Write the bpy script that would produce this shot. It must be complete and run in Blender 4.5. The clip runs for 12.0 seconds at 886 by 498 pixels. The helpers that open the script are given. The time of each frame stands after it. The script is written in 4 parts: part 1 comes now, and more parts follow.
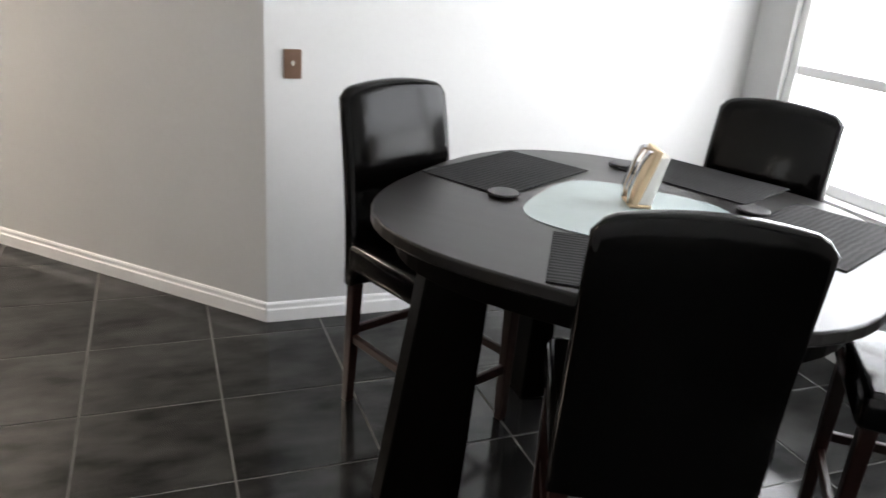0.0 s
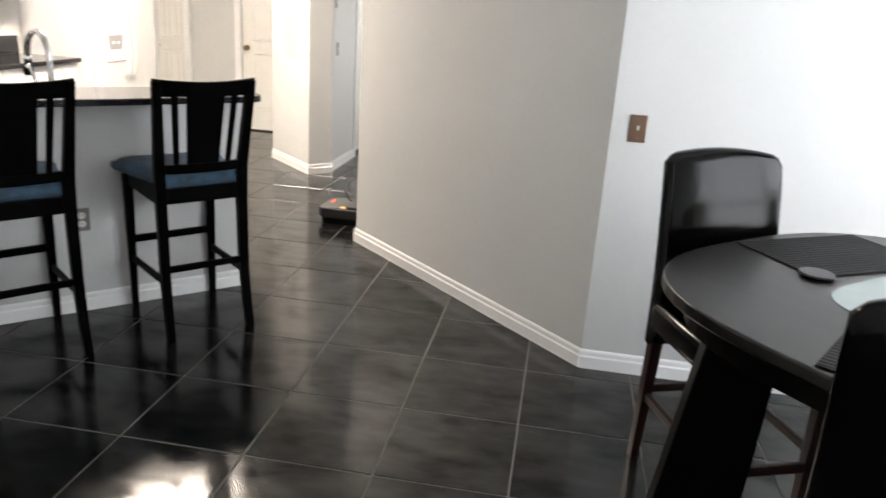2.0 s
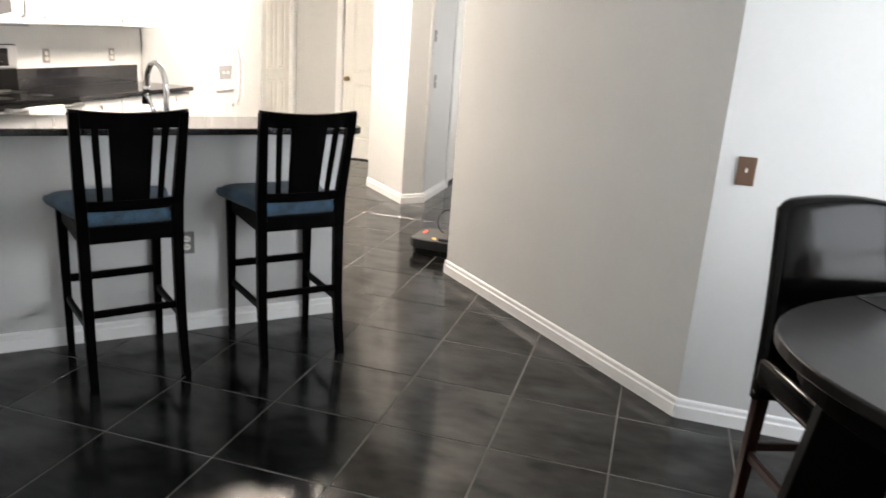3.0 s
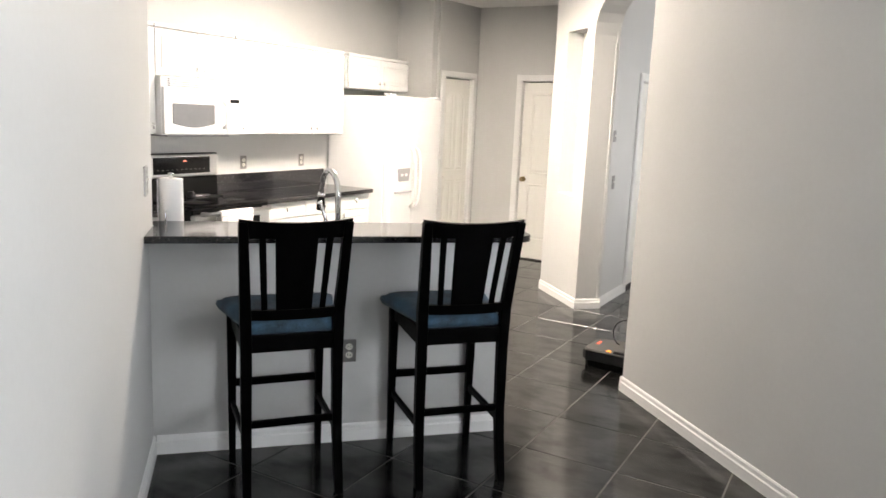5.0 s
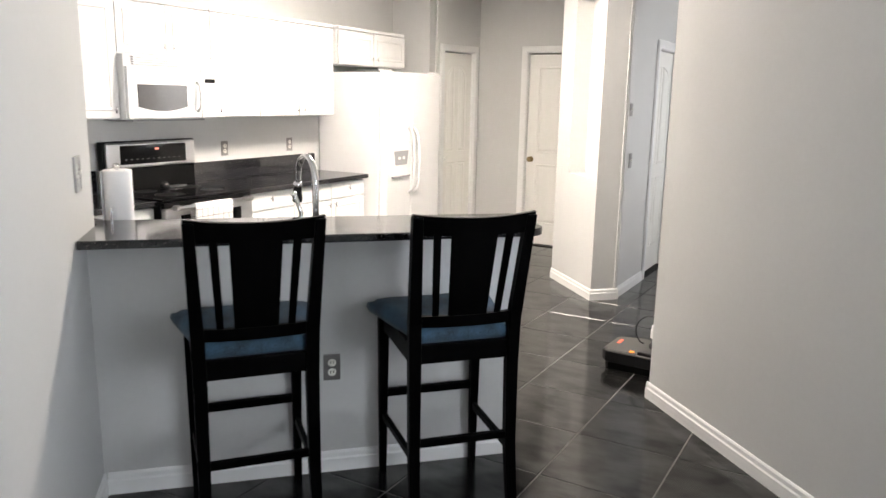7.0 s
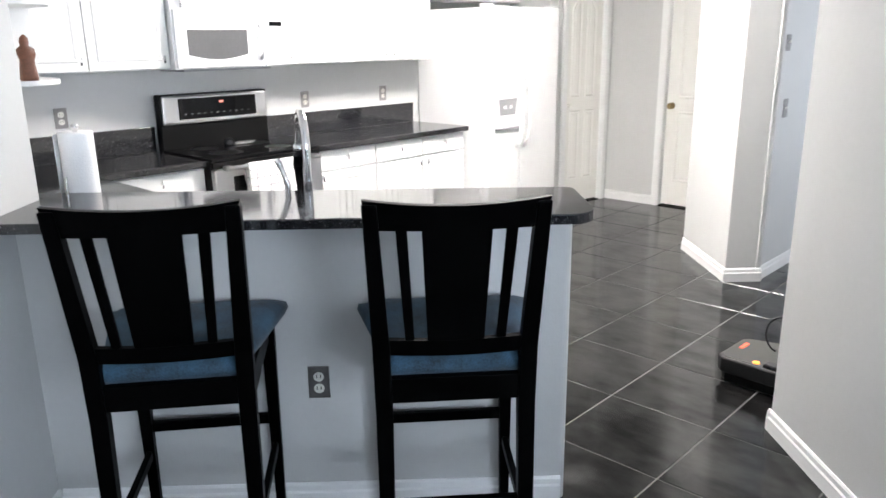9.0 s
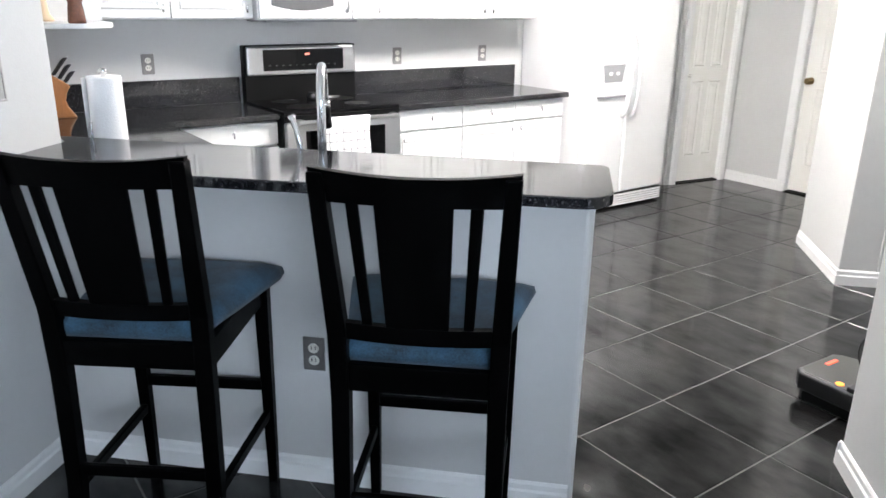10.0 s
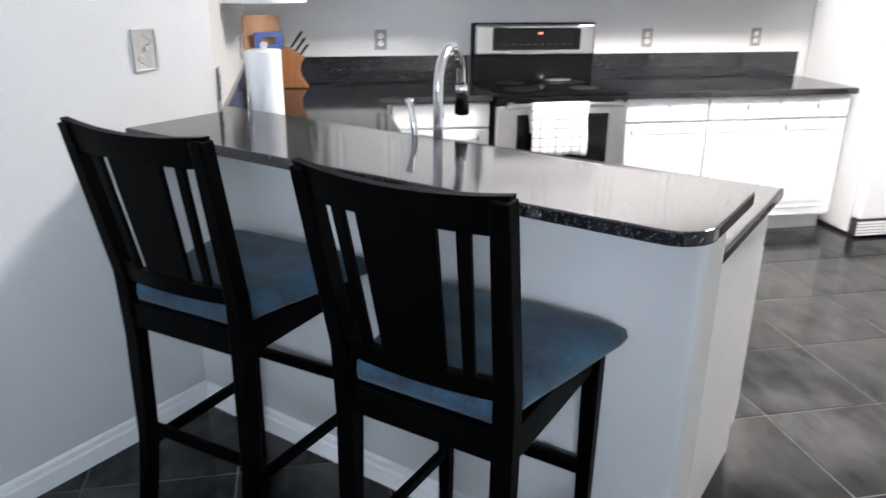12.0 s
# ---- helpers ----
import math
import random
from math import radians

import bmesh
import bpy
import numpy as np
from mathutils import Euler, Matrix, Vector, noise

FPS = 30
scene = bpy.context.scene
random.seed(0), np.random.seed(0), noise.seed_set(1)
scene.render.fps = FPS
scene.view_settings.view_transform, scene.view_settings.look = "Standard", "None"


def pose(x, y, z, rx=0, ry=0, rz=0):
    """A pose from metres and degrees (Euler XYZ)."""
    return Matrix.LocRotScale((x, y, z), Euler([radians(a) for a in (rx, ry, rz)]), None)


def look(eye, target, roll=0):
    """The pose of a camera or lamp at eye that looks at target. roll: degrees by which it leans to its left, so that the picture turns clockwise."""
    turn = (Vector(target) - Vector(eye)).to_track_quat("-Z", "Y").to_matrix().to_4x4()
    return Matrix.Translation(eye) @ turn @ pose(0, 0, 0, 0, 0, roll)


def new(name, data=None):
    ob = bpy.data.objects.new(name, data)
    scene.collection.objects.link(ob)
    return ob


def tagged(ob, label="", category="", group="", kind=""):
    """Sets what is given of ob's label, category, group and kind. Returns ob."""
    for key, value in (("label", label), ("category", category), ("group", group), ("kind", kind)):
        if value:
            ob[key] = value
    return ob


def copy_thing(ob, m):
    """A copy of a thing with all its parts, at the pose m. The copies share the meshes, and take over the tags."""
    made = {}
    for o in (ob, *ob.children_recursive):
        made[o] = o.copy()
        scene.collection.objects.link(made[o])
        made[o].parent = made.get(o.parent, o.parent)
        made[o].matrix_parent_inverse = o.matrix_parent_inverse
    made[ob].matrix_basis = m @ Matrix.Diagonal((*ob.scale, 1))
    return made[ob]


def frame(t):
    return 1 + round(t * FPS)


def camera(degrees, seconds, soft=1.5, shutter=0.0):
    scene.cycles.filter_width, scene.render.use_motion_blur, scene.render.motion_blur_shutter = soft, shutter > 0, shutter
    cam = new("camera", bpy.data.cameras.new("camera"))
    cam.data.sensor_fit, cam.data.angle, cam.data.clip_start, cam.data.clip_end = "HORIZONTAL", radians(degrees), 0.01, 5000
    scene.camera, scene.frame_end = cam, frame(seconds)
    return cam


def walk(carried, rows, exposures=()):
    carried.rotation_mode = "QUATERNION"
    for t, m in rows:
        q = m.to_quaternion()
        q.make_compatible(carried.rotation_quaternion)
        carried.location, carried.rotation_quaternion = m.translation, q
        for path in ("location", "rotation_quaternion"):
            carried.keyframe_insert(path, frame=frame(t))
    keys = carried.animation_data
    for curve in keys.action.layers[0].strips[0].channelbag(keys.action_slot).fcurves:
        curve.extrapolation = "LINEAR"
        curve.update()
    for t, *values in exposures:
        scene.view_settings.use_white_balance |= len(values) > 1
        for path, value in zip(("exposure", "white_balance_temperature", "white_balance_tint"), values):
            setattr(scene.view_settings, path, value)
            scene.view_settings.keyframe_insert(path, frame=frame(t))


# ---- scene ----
cam = camera(61.3, 12.0, 1.5, 0.5)
PATH = [
    (0, (0.227, 0.185, 1.56), (-0.507, 1.901, 0.842), 4.5),
    (0.5, (0.303, 0.138, 1.575), (-0.641, 1.763, 0.891), 3.5),
    (1, (0.407, 0.157, 1.579), (-0.786, 1.624, 0.927), 4.3),
    (1.5, (0.488, 0.188, 1.583), (-0.9, 1.48, 0.945), 4.2),
    (2, (0.512, 0.189, 1.586), (-1.013, 1.321, 0.961), 3.8),
    (2.5, (0.498, 0.18, 1.596), (-1.112, 1.201, 0.993), 3.8),
    (3, (0.46, 0.181, 1.603), (-1.208, 1.128, 1.037), 4.1),
    (3.5, (0.374, 0.211, 1.615), (-1.369, 1.059, 1.122), 3.9),
    (3.7, (0.355, 0.213, 1.621), (-1.411, 1.031, 1.161), 3.4),
    (5.3, (0.211, 0.342, 1.635), (-1.697, 0.836, 1.294), 2.8),
    (5.5, (0.205, 0.351, 1.626), (-1.704, 0.844, 1.29), 3.2),
    (6, (0.097, 0.363, 1.611), (-1.818, 0.798, 1.232), 3.4),
    (6.5, (-0.102, 0.4, 1.622), (-2.009, 0.876, 1.255), 1.7),
    (7, (-0.307, 0.515, 1.602), (-2.201, 1.017, 1.203), 1.1),
    (7.2, (-0.409, 0.585, 1.608), (-2.312, 1.047, 1.203), 2.0),
    (8.8, (-0.966, 1.12, 1.574), (-2.897, 1.216, 1.061), -0.7),
    (9, (-1.022, 1.196, 1.572), (-2.947, 1.248, 1.032), -0.7),
    (9.5, (-1.145, 1.434, 1.569), (-3.054, 1.246, 1.002), 1.3),
    (10, (-1.272, 1.588, 1.546), (-3.144, 1.277, 0.913), 0.9),
    (10.5, (-1.429, 1.707, 1.551), (-3.282, 1.296, 0.92), 2.3),
    (11, (-1.561, 1.802, 1.552), (-3.391, 1.298, 0.922), 0.8),
    (11.5, (-1.689, 1.937, 1.534), (-3.402, 1.121, 0.899), 1.6),
    (12, (-1.768, 2.041, 1.536), (-3.326, 0.994, 0.845), 0.5),
]
EXPOSURES = [(0.0, 0.06, 7450, 17), (1.5, 0.16, 7400, 15.5), (2.5, 0.20, 7250, 15.5), (3.7, 0.26, 7350, 15.5), (5.5, 0.01, 7200, 15.5), (7.2, -0.03, 6950, 15.5), (8.8, 0.22, 6300, 13.5), (10.0, 0.18, 6150, 13), (12.0, 0.18, 6200, 14.5)]
walk(cam, [(t, look(eye, target, roll)) for t, eye, target, roll in PATH], EXPOSURES)

# ---- light ----
S2 = math.sqrt(0.5)
world = bpy.data.worlds.new("sky")
scene.world = world
world.use_nodes = True
sky = world.node_tree.nodes.new("ShaderNodeTexSky")
sky.sky_type, sky.sun_disc = "NISHITA", False
sky.sun_elevation, sky.sun_rotation = radians(48), radians(200)
world.node_tree.links.new(sky.outputs[0], world.node_tree.nodes["Background"].inputs[0])
world.node_tree.nodes["Background"].inputs[1].default_value = 0.15


def W(u, n):
    """The kitchen stands at 45 degrees to the rest: u runs to the right along its back wall, n out of it."""
    return Vector((S2 * (n - u), S2 * (n + u), 0))


def daylight(name, place, aim, width, height, watts, colour):
    lamp = bpy.data.lights.new(name, "AREA")
    lamp.shape, lamp.size, lamp.size_y, lamp.energy, lamp.color = "RECTANGLE", width, height, watts, colour
    new(name, lamp).matrix_world = look(place, Vector(place) + Vector(aim))


# skylight in the dining window; the hall's unseen window and lamp are added
daylight("window_daylight", W(1.75, 3.36) + Vector((0, 0, 1.45)), (-S2, -S2, -0.05), 4.2, 2.4, 375, (0.77, 0.885, 1.0))
daylight("hall_added_daylight", (-5.6, 6.2, 1.45), (0, -1, 0), 1.2, 1.4, 36, (0.86, 0.93, 1.0))

# ---- materials ----


def material(name, colour, rough=0.5, metal=0.0, spread=0.12, scale=6.0, fine=90.0, bump=0.05, stretch=(1, 1, 1), coat=0.0, bump_scale=None, spec=0.5, coords="Object"):
    m = bpy.data.materials.new(name)
    m.use_nodes = True
    t = m.node_tree
    b = t.nodes["Principled BSDF"]
    b.inputs["Roughness"].default_value, b.inputs["Metallic"].default_value = rough, metal
    b.inputs["Coat Weight"].default_value, b.inputs["Coat Roughness"].default_value = coat, 0.08
    b.inputs["Specular IOR Level"].default_value = spec
    tc, mp = t.nodes.new("ShaderNodeTexCoord"), t.nodes.new("ShaderNodeMapping")
    mp.inputs["Scale"].default_value = stretch
    t.links.new(tc.outputs[coords], mp.inputs[0])
    big, small = t.nodes.new("ShaderNodeTexNoise"), t.nodes.new("ShaderNodeTexNoise")
    big.inputs["Scale"].default_value, small.inputs["Scale"].default_value = scale, fine
    big.inputs["Detail"].default_value, small.inputs["Detail"].default_value = 5, 3
    for nz in (big, small):
        t.links.new(mp.outputs[0], nz.inputs["Vector"])
    mix = t.nodes.new("ShaderNodeMath")
    mix.operation = "MULTIPLY_ADD"
    mix.inputs[1].default_value = 0.35
    t.links.new(small.outputs["Fac"], mix.inputs[0])
    half = t.nodes.new("ShaderNodeMath")
    half.operation = "MULTIPLY"
    half.inputs[1].default_value = 0.65
    t.links.new(big.outputs["Fac"], half.inputs[0])
    t.links.new(half.outputs[0], mix.inputs[2])
    ramp = t.nodes.new("ShaderNodeValToRGB")
    lo, hi = [max(0, c * (1 - spread)) for c in colour], [min(1, c * (1 + spread)) for c in colour]
    ramp.color_ramp.elements[0].position, ramp.color_ramp.elements[1].position = 0.3, 0.7
    ramp.color_ramp.elements[0].color, ramp.color_ramp.elements[1].color = (*lo, 1), (*hi, 1)
    t.links.new(mix.outputs[0], ramp.inputs[0])
    t.links.new(ramp.outputs[0], b.inputs["Base Color"])
    rr = t.nodes.new("ShaderNodeMapRange")
    rr.inputs["To Min"].default_value, rr.inputs["To Max"].default_value = max(0.02, rough * 0.85), min(1, rough * 1.15)
    t.links.new(big.outputs["Fac"], rr.inputs[0])
    t.links.new(rr.outputs[0], b.inputs["Roughness"])
    if bump:
        bp = t.nodes.new("ShaderNodeBump")
        bp.inputs["Strength"].default_value, bp.inputs["Distance"].default_value = bump, 0.004
        src = small
        if bump_scale:
            src = t.nodes.new("ShaderNodeTexNoise")
            src.inputs["Scale"].default_value, src.inputs["Detail"].default_value = bump_scale, 2
            t.links.new(mp.outputs[0], src.inputs["Vector"])
        t.links.new(src.outputs["Fac"], bp.inputs["Height"])
        t.links.new(bp.outputs[0], b.inputs["Normal"])
    return m


def node(m, kind):
    return m.node_tree.nodes.new(kind)


def tile_material():
    """Dark slate-look porcelain: soft pale clouds drawn out into streaks."""
    m = bpy.data.materials.new("slate_tile")
    m.use_nodes = True
    t = m.node_tree
    b = t.nodes["Principled BSDF"]
    tc, info = node(m, "ShaderNodeTexCoord"), node(m, "ShaderNodeObjectInfo")
    shift = node(m, "ShaderNodeVectorMath")
    shift.operation = "MULTIPLY_ADD"
    t.links.new(info.outputs["Random"], shift.inputs[0])
    shift.inputs[1].default_value = (17, 23, 5)
    t.links.new(tc.outputs["Object"], shift.inputs[2])
    waves = []
    for stretch, scale, detail, rough in (((1.6, 1.0, 1), 4.2, 2.5, 0.45), ((2.4, 1.0, 1), 9.0, 3, 0.5), ((3, 1.2, 1), 42, 3, 0.5)):
        mp, nz = node(m, "ShaderNodeMapping"), node(m, "ShaderNodeTexNoise")
        mp.inputs["Scale"].default_value = stretch
        nz.inputs["Scale"].default_value, nz.inputs["Detail"].default_value, nz.inputs["Roughness"].default_value = scale, detail, rough
        t.links.new(shift.outputs[0], mp.inputs[0])
        t.links.new(mp.outputs[0], nz.inputs["Vector"])
        waves.append(nz)
    total = None
    for nz, share in zip(waves, (0.60, 0.31, 0.09)):
        k = node(m, "ShaderNodeMath")
        k.operation, k.inputs[1].default_value = "MULTIPLY_ADD", share
        t.links.new(nz.outputs["Fac"], k.inputs[0])
        if total is None:
            k.inputs[2].default_value = 0.0
        else:
            t.links.new(total.outputs[0], k.inputs[2])
        total = k
    ramp = node(m, "ShaderNodeValToRGB")
    ramp.color_ramp.interpolation = "LINEAR"
    e = ramp.color_ramp.elements
    e[0].position, e[0].color = 0.30, (0.0015, 0.0016, 0.0018, 1)
    e[1].position, e[1].color = 0.72, (0.032, 0.0315, 0.0305, 1)
    mid = e.new(0.50)
    mid.color = (0.0098, 0.0098, 0.0097, 1)
    t.links.new(total.outputs[0], ramp.inputs[0])
    hsv = node(m, "ShaderNodeHueSaturation")
    vary = node(m, "ShaderNodeMapRange")
    vary.inputs["To Min"].default_value, vary.inputs["To Max"].default_value = 0.8, 1.25
    t.links.new(info.outputs["Random"], vary.inputs[0])
    t.links.new(vary.outputs[0], hsv.inputs["Value"])
    t.links.new(ramp.outputs[0], hsv.inputs["Color"])
    t.links.new(hsv.outputs[0], b.inputs["Base Color"])
    rough = node(m, "ShaderNodeMapRange")
    rough.inputs["From Min"].default_value, rough.inputs["From Max"].default_value = 0.3, 0.7
    rough.inputs["To Min"].default_value, rough.inputs["To Max"].default_value = 0.10, 0.20
    t.links.new(total.outputs[0], rough.inputs[0])
    t.links.new(rough.outputs[0], b.inputs["Roughness"])
    bp = node(m, "ShaderNodeBump")
    gloss = node(m, "ShaderNodeMapRange")
    gloss.inputs["From Min"].default_value, gloss.inputs["From Max"].default_value = 0.36, 0.64
    gloss.inputs["To Min"].default_value, gloss.inputs["To Max"].default_value = 0.20, 0.70
    t.links.new(total.outputs[0], gloss.inputs[0])
    t.links.new(gloss.outputs[0], b.inputs["Specular IOR Level"])
    bp.inputs["Strength"].default_value, bp.inputs["Distance"].default_value = 0.02, 0.003
    t.links.new(waves[2].outputs["Fac"], bp.inputs["Height"])
    t.links.new(bp.outputs[0], b.inputs["Normal"])
    return m


def granite_material():
    m = bpy.data.materials.new("dark_granite")
    m.use_nodes = True
    t = m.node_tree
    b = t.nodes["Principled BSDF"]
    tc = node(m, "ShaderNodeTexCoord")
    v, nz, big = node(m, "ShaderNodeTexVoronoi"), node(m, "ShaderNodeTexNoise"), node(m, "ShaderNodeTexNoise")
    v.inputs["Scale"].default_value, nz.inputs["Scale"].default_value, big.inputs["Scale"].default_value = 270, 90, 9
    nz.inputs["Detail"].default_value = 6
    for k in (v, nz, big):
        t.links.new(tc.outputs["Object"], k.inputs["Vector"])
    s = node(m, "ShaderNodeSeparateColor")
    t.links.new(v.outputs["Color"], s.inputs[0])
    mul = node(m, "ShaderNodeMath")
    mul.operation = "MULTIPLY"
    t.links.new(s.outputs[0], mul.inputs[0])
    t.links.new(nz.outputs["Fac"], mul.inputs[1])
    ramp = node(m, "ShaderNodeValToRGB")
    e = ramp.color_ramp.elements
    e[0].position, e[0].color = 0.36, (0.012, 0.012, 0.014, 1)
    e[1].position, e[1].color = 0.66, (0.21, 0.20, 0.19, 1)
    mid = e.new(0.47)
    mid.color = (0.026, 0.026, 0.03, 1)
    t.links.new(mul.outputs[0], ramp.inputs[0])
    t.links.new(ramp.outputs[0], b.inputs["Base Color"])
    rough = node(m, "ShaderNodeMapRange")
    rough.inputs["To Min"].default_value, rough.inputs["To Max"].default_value = 0.05, 0.12
    t.links.new(big.outputs["Fac"], rough.inputs[0])
    t.links.new(rough.outputs[0], b.inputs["Roughness"])
    b.inputs["Specular IOR Level"].default_value = 0.6
    return m


def glow(name, colour, strength):
    m = bpy.data.materials.new(name)
    m.use_nodes = True
    b = m.node_tree.nodes["Principled BSDF"]
    b.inputs["Base Color"].default_value = (*colour, 1)
    b.inputs["Emission Color"].default_value = (*colour, 1)
    b.inputs["Emission Strength"].default_value = strength
    return m


def stripes(name, c0, c1, scale, rough, axis="X"):
    """Woven mat: fine uneven bands along one side."""
    m = material(name, c0, rough, spread=0.3, fine=160, bump=0.3, spec=0.15)
    t = m.node_tree
    b = t.nodes["Principled BSDF"]
    wv = node(m, "ShaderNodeTexWave")
    wv.bands_direction = axis
    wv.inputs["Scale"].default_value, wv.inputs["Distortion"].default_value, wv.inputs["Detail"].default_value = scale, 3.0, 3
    tc = node(m, "ShaderNodeTexCoord")
    t.links.new(tc.outputs["Object"], wv.inputs["Vector"])
    ramp = node(m, "ShaderNodeValToRGB")
    ramp.color_ramp.elements[0].color, ramp.color_ramp.elements[1].color = (*c0, 1), (*c1, 1)
    t.links.new(wv.outputs["Fac"], ramp.inputs[0])
    t.links.new(ramp.outputs[0], b.inputs["Base Color"])
    bp = node(m, "ShaderNodeBump")
    bp.inputs["Strength"].default_value, bp.inputs["Distance"].default_value = 0.5, 0.002
    t.links.new(wv.outputs["Fac"], bp.inputs["Height"])
    t.links.new(bp.outputs[0], b.inputs["Normal"])
    return m


def checked_cloth():
    """White tea towel with thin dark crossing lines."""
    m = material("checked_cloth", (0.78, 0.77, 0.75), 0.9, spread=0.05, fine=300, bump=0.3)
    t = m.node_tree
    b = t.nodes["Principled BSDF"]
    tc = node(m, "ShaderNodeTexCoord")
    sep = node(m, "ShaderNodeSeparateXYZ")
    t.links.new(tc.outputs["Object"], sep.inputs[0])
    lines = []
    for axis, pitch in (("X", 0.046), ("Z", 0.05)):
        f, c = node(m, "ShaderNodeMath"), node(m, "ShaderNodeMath")
        f.operation, f.inputs[1].default_value = "PINGPONG", pitch / 2
        c.operation, c.inputs[1].default_value = "LESS_THAN", 0.0017
        t.links.new(sep.outputs[axis], f.inputs[0])
        t.links.new(f.outputs[0], c.inputs[0])
        lines.append(c)
    mx = node(m, "ShaderNodeMath")
    mx.operation = "MAXIMUM"
    t.links.new(lines[0].outputs[0], mx.inputs[0])
    t.links.new(lines[1].outputs[0], mx.inputs[1])
    mix = node(m, "ShaderNodeMix")
    mix.data_type = "RGBA"
    t.links.new(mx.outputs[0], mix.inputs[0])
    mix.inputs[6].default_value, mix.inputs[7].default_value = (0.78, 0.77, 0.75, 1), (0.14, 0.14, 0.15, 1)
    t.links.new(mix.outputs[2], b.inputs["Base Color"])
    return m


PAINT = material("grey_wall_paint", (0.57, 0.57, 0.56), 0.55, spread=0.03, scale=2.5, fine=40, bump=0.12, bump_scale=140, spec=0.35)
CEIL = material("ceiling_paint", (0.78, 0.78, 0.77), 0.8, spread=0.03, bump=0.3, bump_scale=70)
TRIM = material("white_trim_paint", (0.80, 0.80, 0.79), 0.35, spread=0.03, fine=30, bump=0.03)
DOORPAINT = material("white_door_paint", (0.80, 0.79, 0.75), 0.4, spread=0.03, fine=60, bump=0.05, stretch=(1, 1, 0.2))
CABINET = material("white_cabinet_finish", (0.76, 0.76, 0.75), 0.35, spread=0.03, fine=30, bump=0.02)
APPLIANCE = material("white_enamel", (0.76, 0.76, 0.76), 0.22, spread=0.02, fine=400, bump=0.04)
APPLGREY = material("grey_plastic", (0.30, 0.30, 0.31), 0.4, spread=0.05)
DULLGREY = material("dull_grey_plastic", (0.055, 0.055, 0.051), 0.5, spread=0.25, fine=150, bump=0.1)
GROUT = material("pale_grout", (0.105, 0.103, 0.098), 0.8, spread=0.15, fine=120, bump=0.3)
TILE = tile_material()
GRANITE = granite_material()
BLACKWOOD = material("black_stained_wood", (0.0010, 0.0010, 0.0010), 0.38, spread=0.35, scale=4, fine=60, stretch=(8, 8, 0.8), bump=0.05, spec=0.03)
DARKWOOD = material("espresso_wood", (0.002, 0.0014, 0.0012), 0.36, spread=0.35, scale=3, fine=40, stretch=(1, 6, 6), bump=0.03, coat=0.0, spec=0.035)
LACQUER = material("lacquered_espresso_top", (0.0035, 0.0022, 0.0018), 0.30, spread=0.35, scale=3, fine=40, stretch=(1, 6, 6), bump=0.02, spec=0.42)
CHERRY = material("dark_cherry_wood", (0.014, 0.0035, 0.0025), 0.34, spread=0.3, scale=4, fine=50, stretch=(6, 6, 1), bump=0.03, coat=0.0, spec=0.22)
LEATHER = material("dark_brown_leather", (0.0010, 0.0008, 0.0007), 0.15, spread=0.3, scale=7, fine=220, bump=0.22, bump_scale=16, spec=0.20)
VELVET = material("blue_velour", (0.018, 0.050, 0.082), 0.85, spread=0.9, scale=11, fine=200, bump=0.35)
VELVET.node_tree.nodes["Principled BSDF"].inputs["Sheen Weight"].default_value = 0.12
CHROME = material("polished_chrome", (0.72, 0.72, 0.73), 0.12, 1.0, spread=0.03, bump=0)
STEEL = material("brushed_steel", (0.50, 0.50, 0.50), 0.32, 1.0, spread=0.06, fine=300, stretch=(0.05, 1, 1), bump=0.05)
BRASS = material("aged_brass", (0.36, 0.27, 0.14), 0.28, 1.0, spread=0.15, bump=0.02)
BLACKGLASS = material("black_glass", (0.004, 0.004, 0.0045), 0.05, spread=0.1, bump=0, spec=0.22)
BLACKENAMEL = material("black_enamel", (0.006, 0.006, 0.006), 0.34, spread=0.1, bump=0.02, spec=0.09)
BLACKPLASTIC = material("black_plastic", (0.014, 0.014, 0.015), 0.42, spread=0.2, fine=200, bump=0.1)
MICROGLASS = material("microwave_screen_glass", (0.10, 0.10, 0.102), 0.08, spread=0.1, scale=3, bump=0)
FROST = material("frosted_glass", (0.25, 0.30, 0.30), 0.22, spread=0.06, fine=15, bump=0, spec=0.35)
MATCLOTH = stripes("woven_mat", (0.0015, 0.0015, 0.0018), (0.024, 0.023, 0.024), 17, 0.8, "Y")
TEATOWEL = checked_cloth()
PAPER = material("paper_towel", (0.82, 0.81, 0.80), 0.95, spread=0.03, fine=120, bump=0.5, bump_scale=180)
KNIFEWOOD = material("honey_wood", (0.36, 0.15, 0.05), 0.4, spread=0.2, scale=5, fine=40, stretch=(6, 6, 1), bump=0.05)
BOARDWOOD = material("pale_board_wood", (0.42, 0.22, 0.10), 0.5, spread=0.2, scale=5, fine=40, stretch=(8, 8, 1), bump=0.05)
BLUEPLASTIC = material("blue_plastic", (0.010, 0.055, 0.27), 0.4, spread=0.15, bump=0.1)
FIGURE = material("brown_carving", (0.14, 0.055, 0.03), 0.5, spread=0.4, scale=25, fine=150, bump=0.4)
BRONZEPLATE = material("bronze_plate", (0.20, 0.12, 0.085), 0.35, 0.6, spread=0.15, fine=200, bump=0.05)
PEWTER = material("pewter_plate", (0.25, 0.24, 0.235), 0.35, 0.7, spread=0.15, fine=200, bump=0.05)
SILVER = material("antique_silver_plate", (0.42, 0.41, 0.39), 0.38, 0.5, spread=0.25, fine=150, bump=0.5, bump_scale=60)
IVORY = material("ivory_plastic", (0.72, 0.70, 0.64), 0.4, spread=0.03, bump=0)
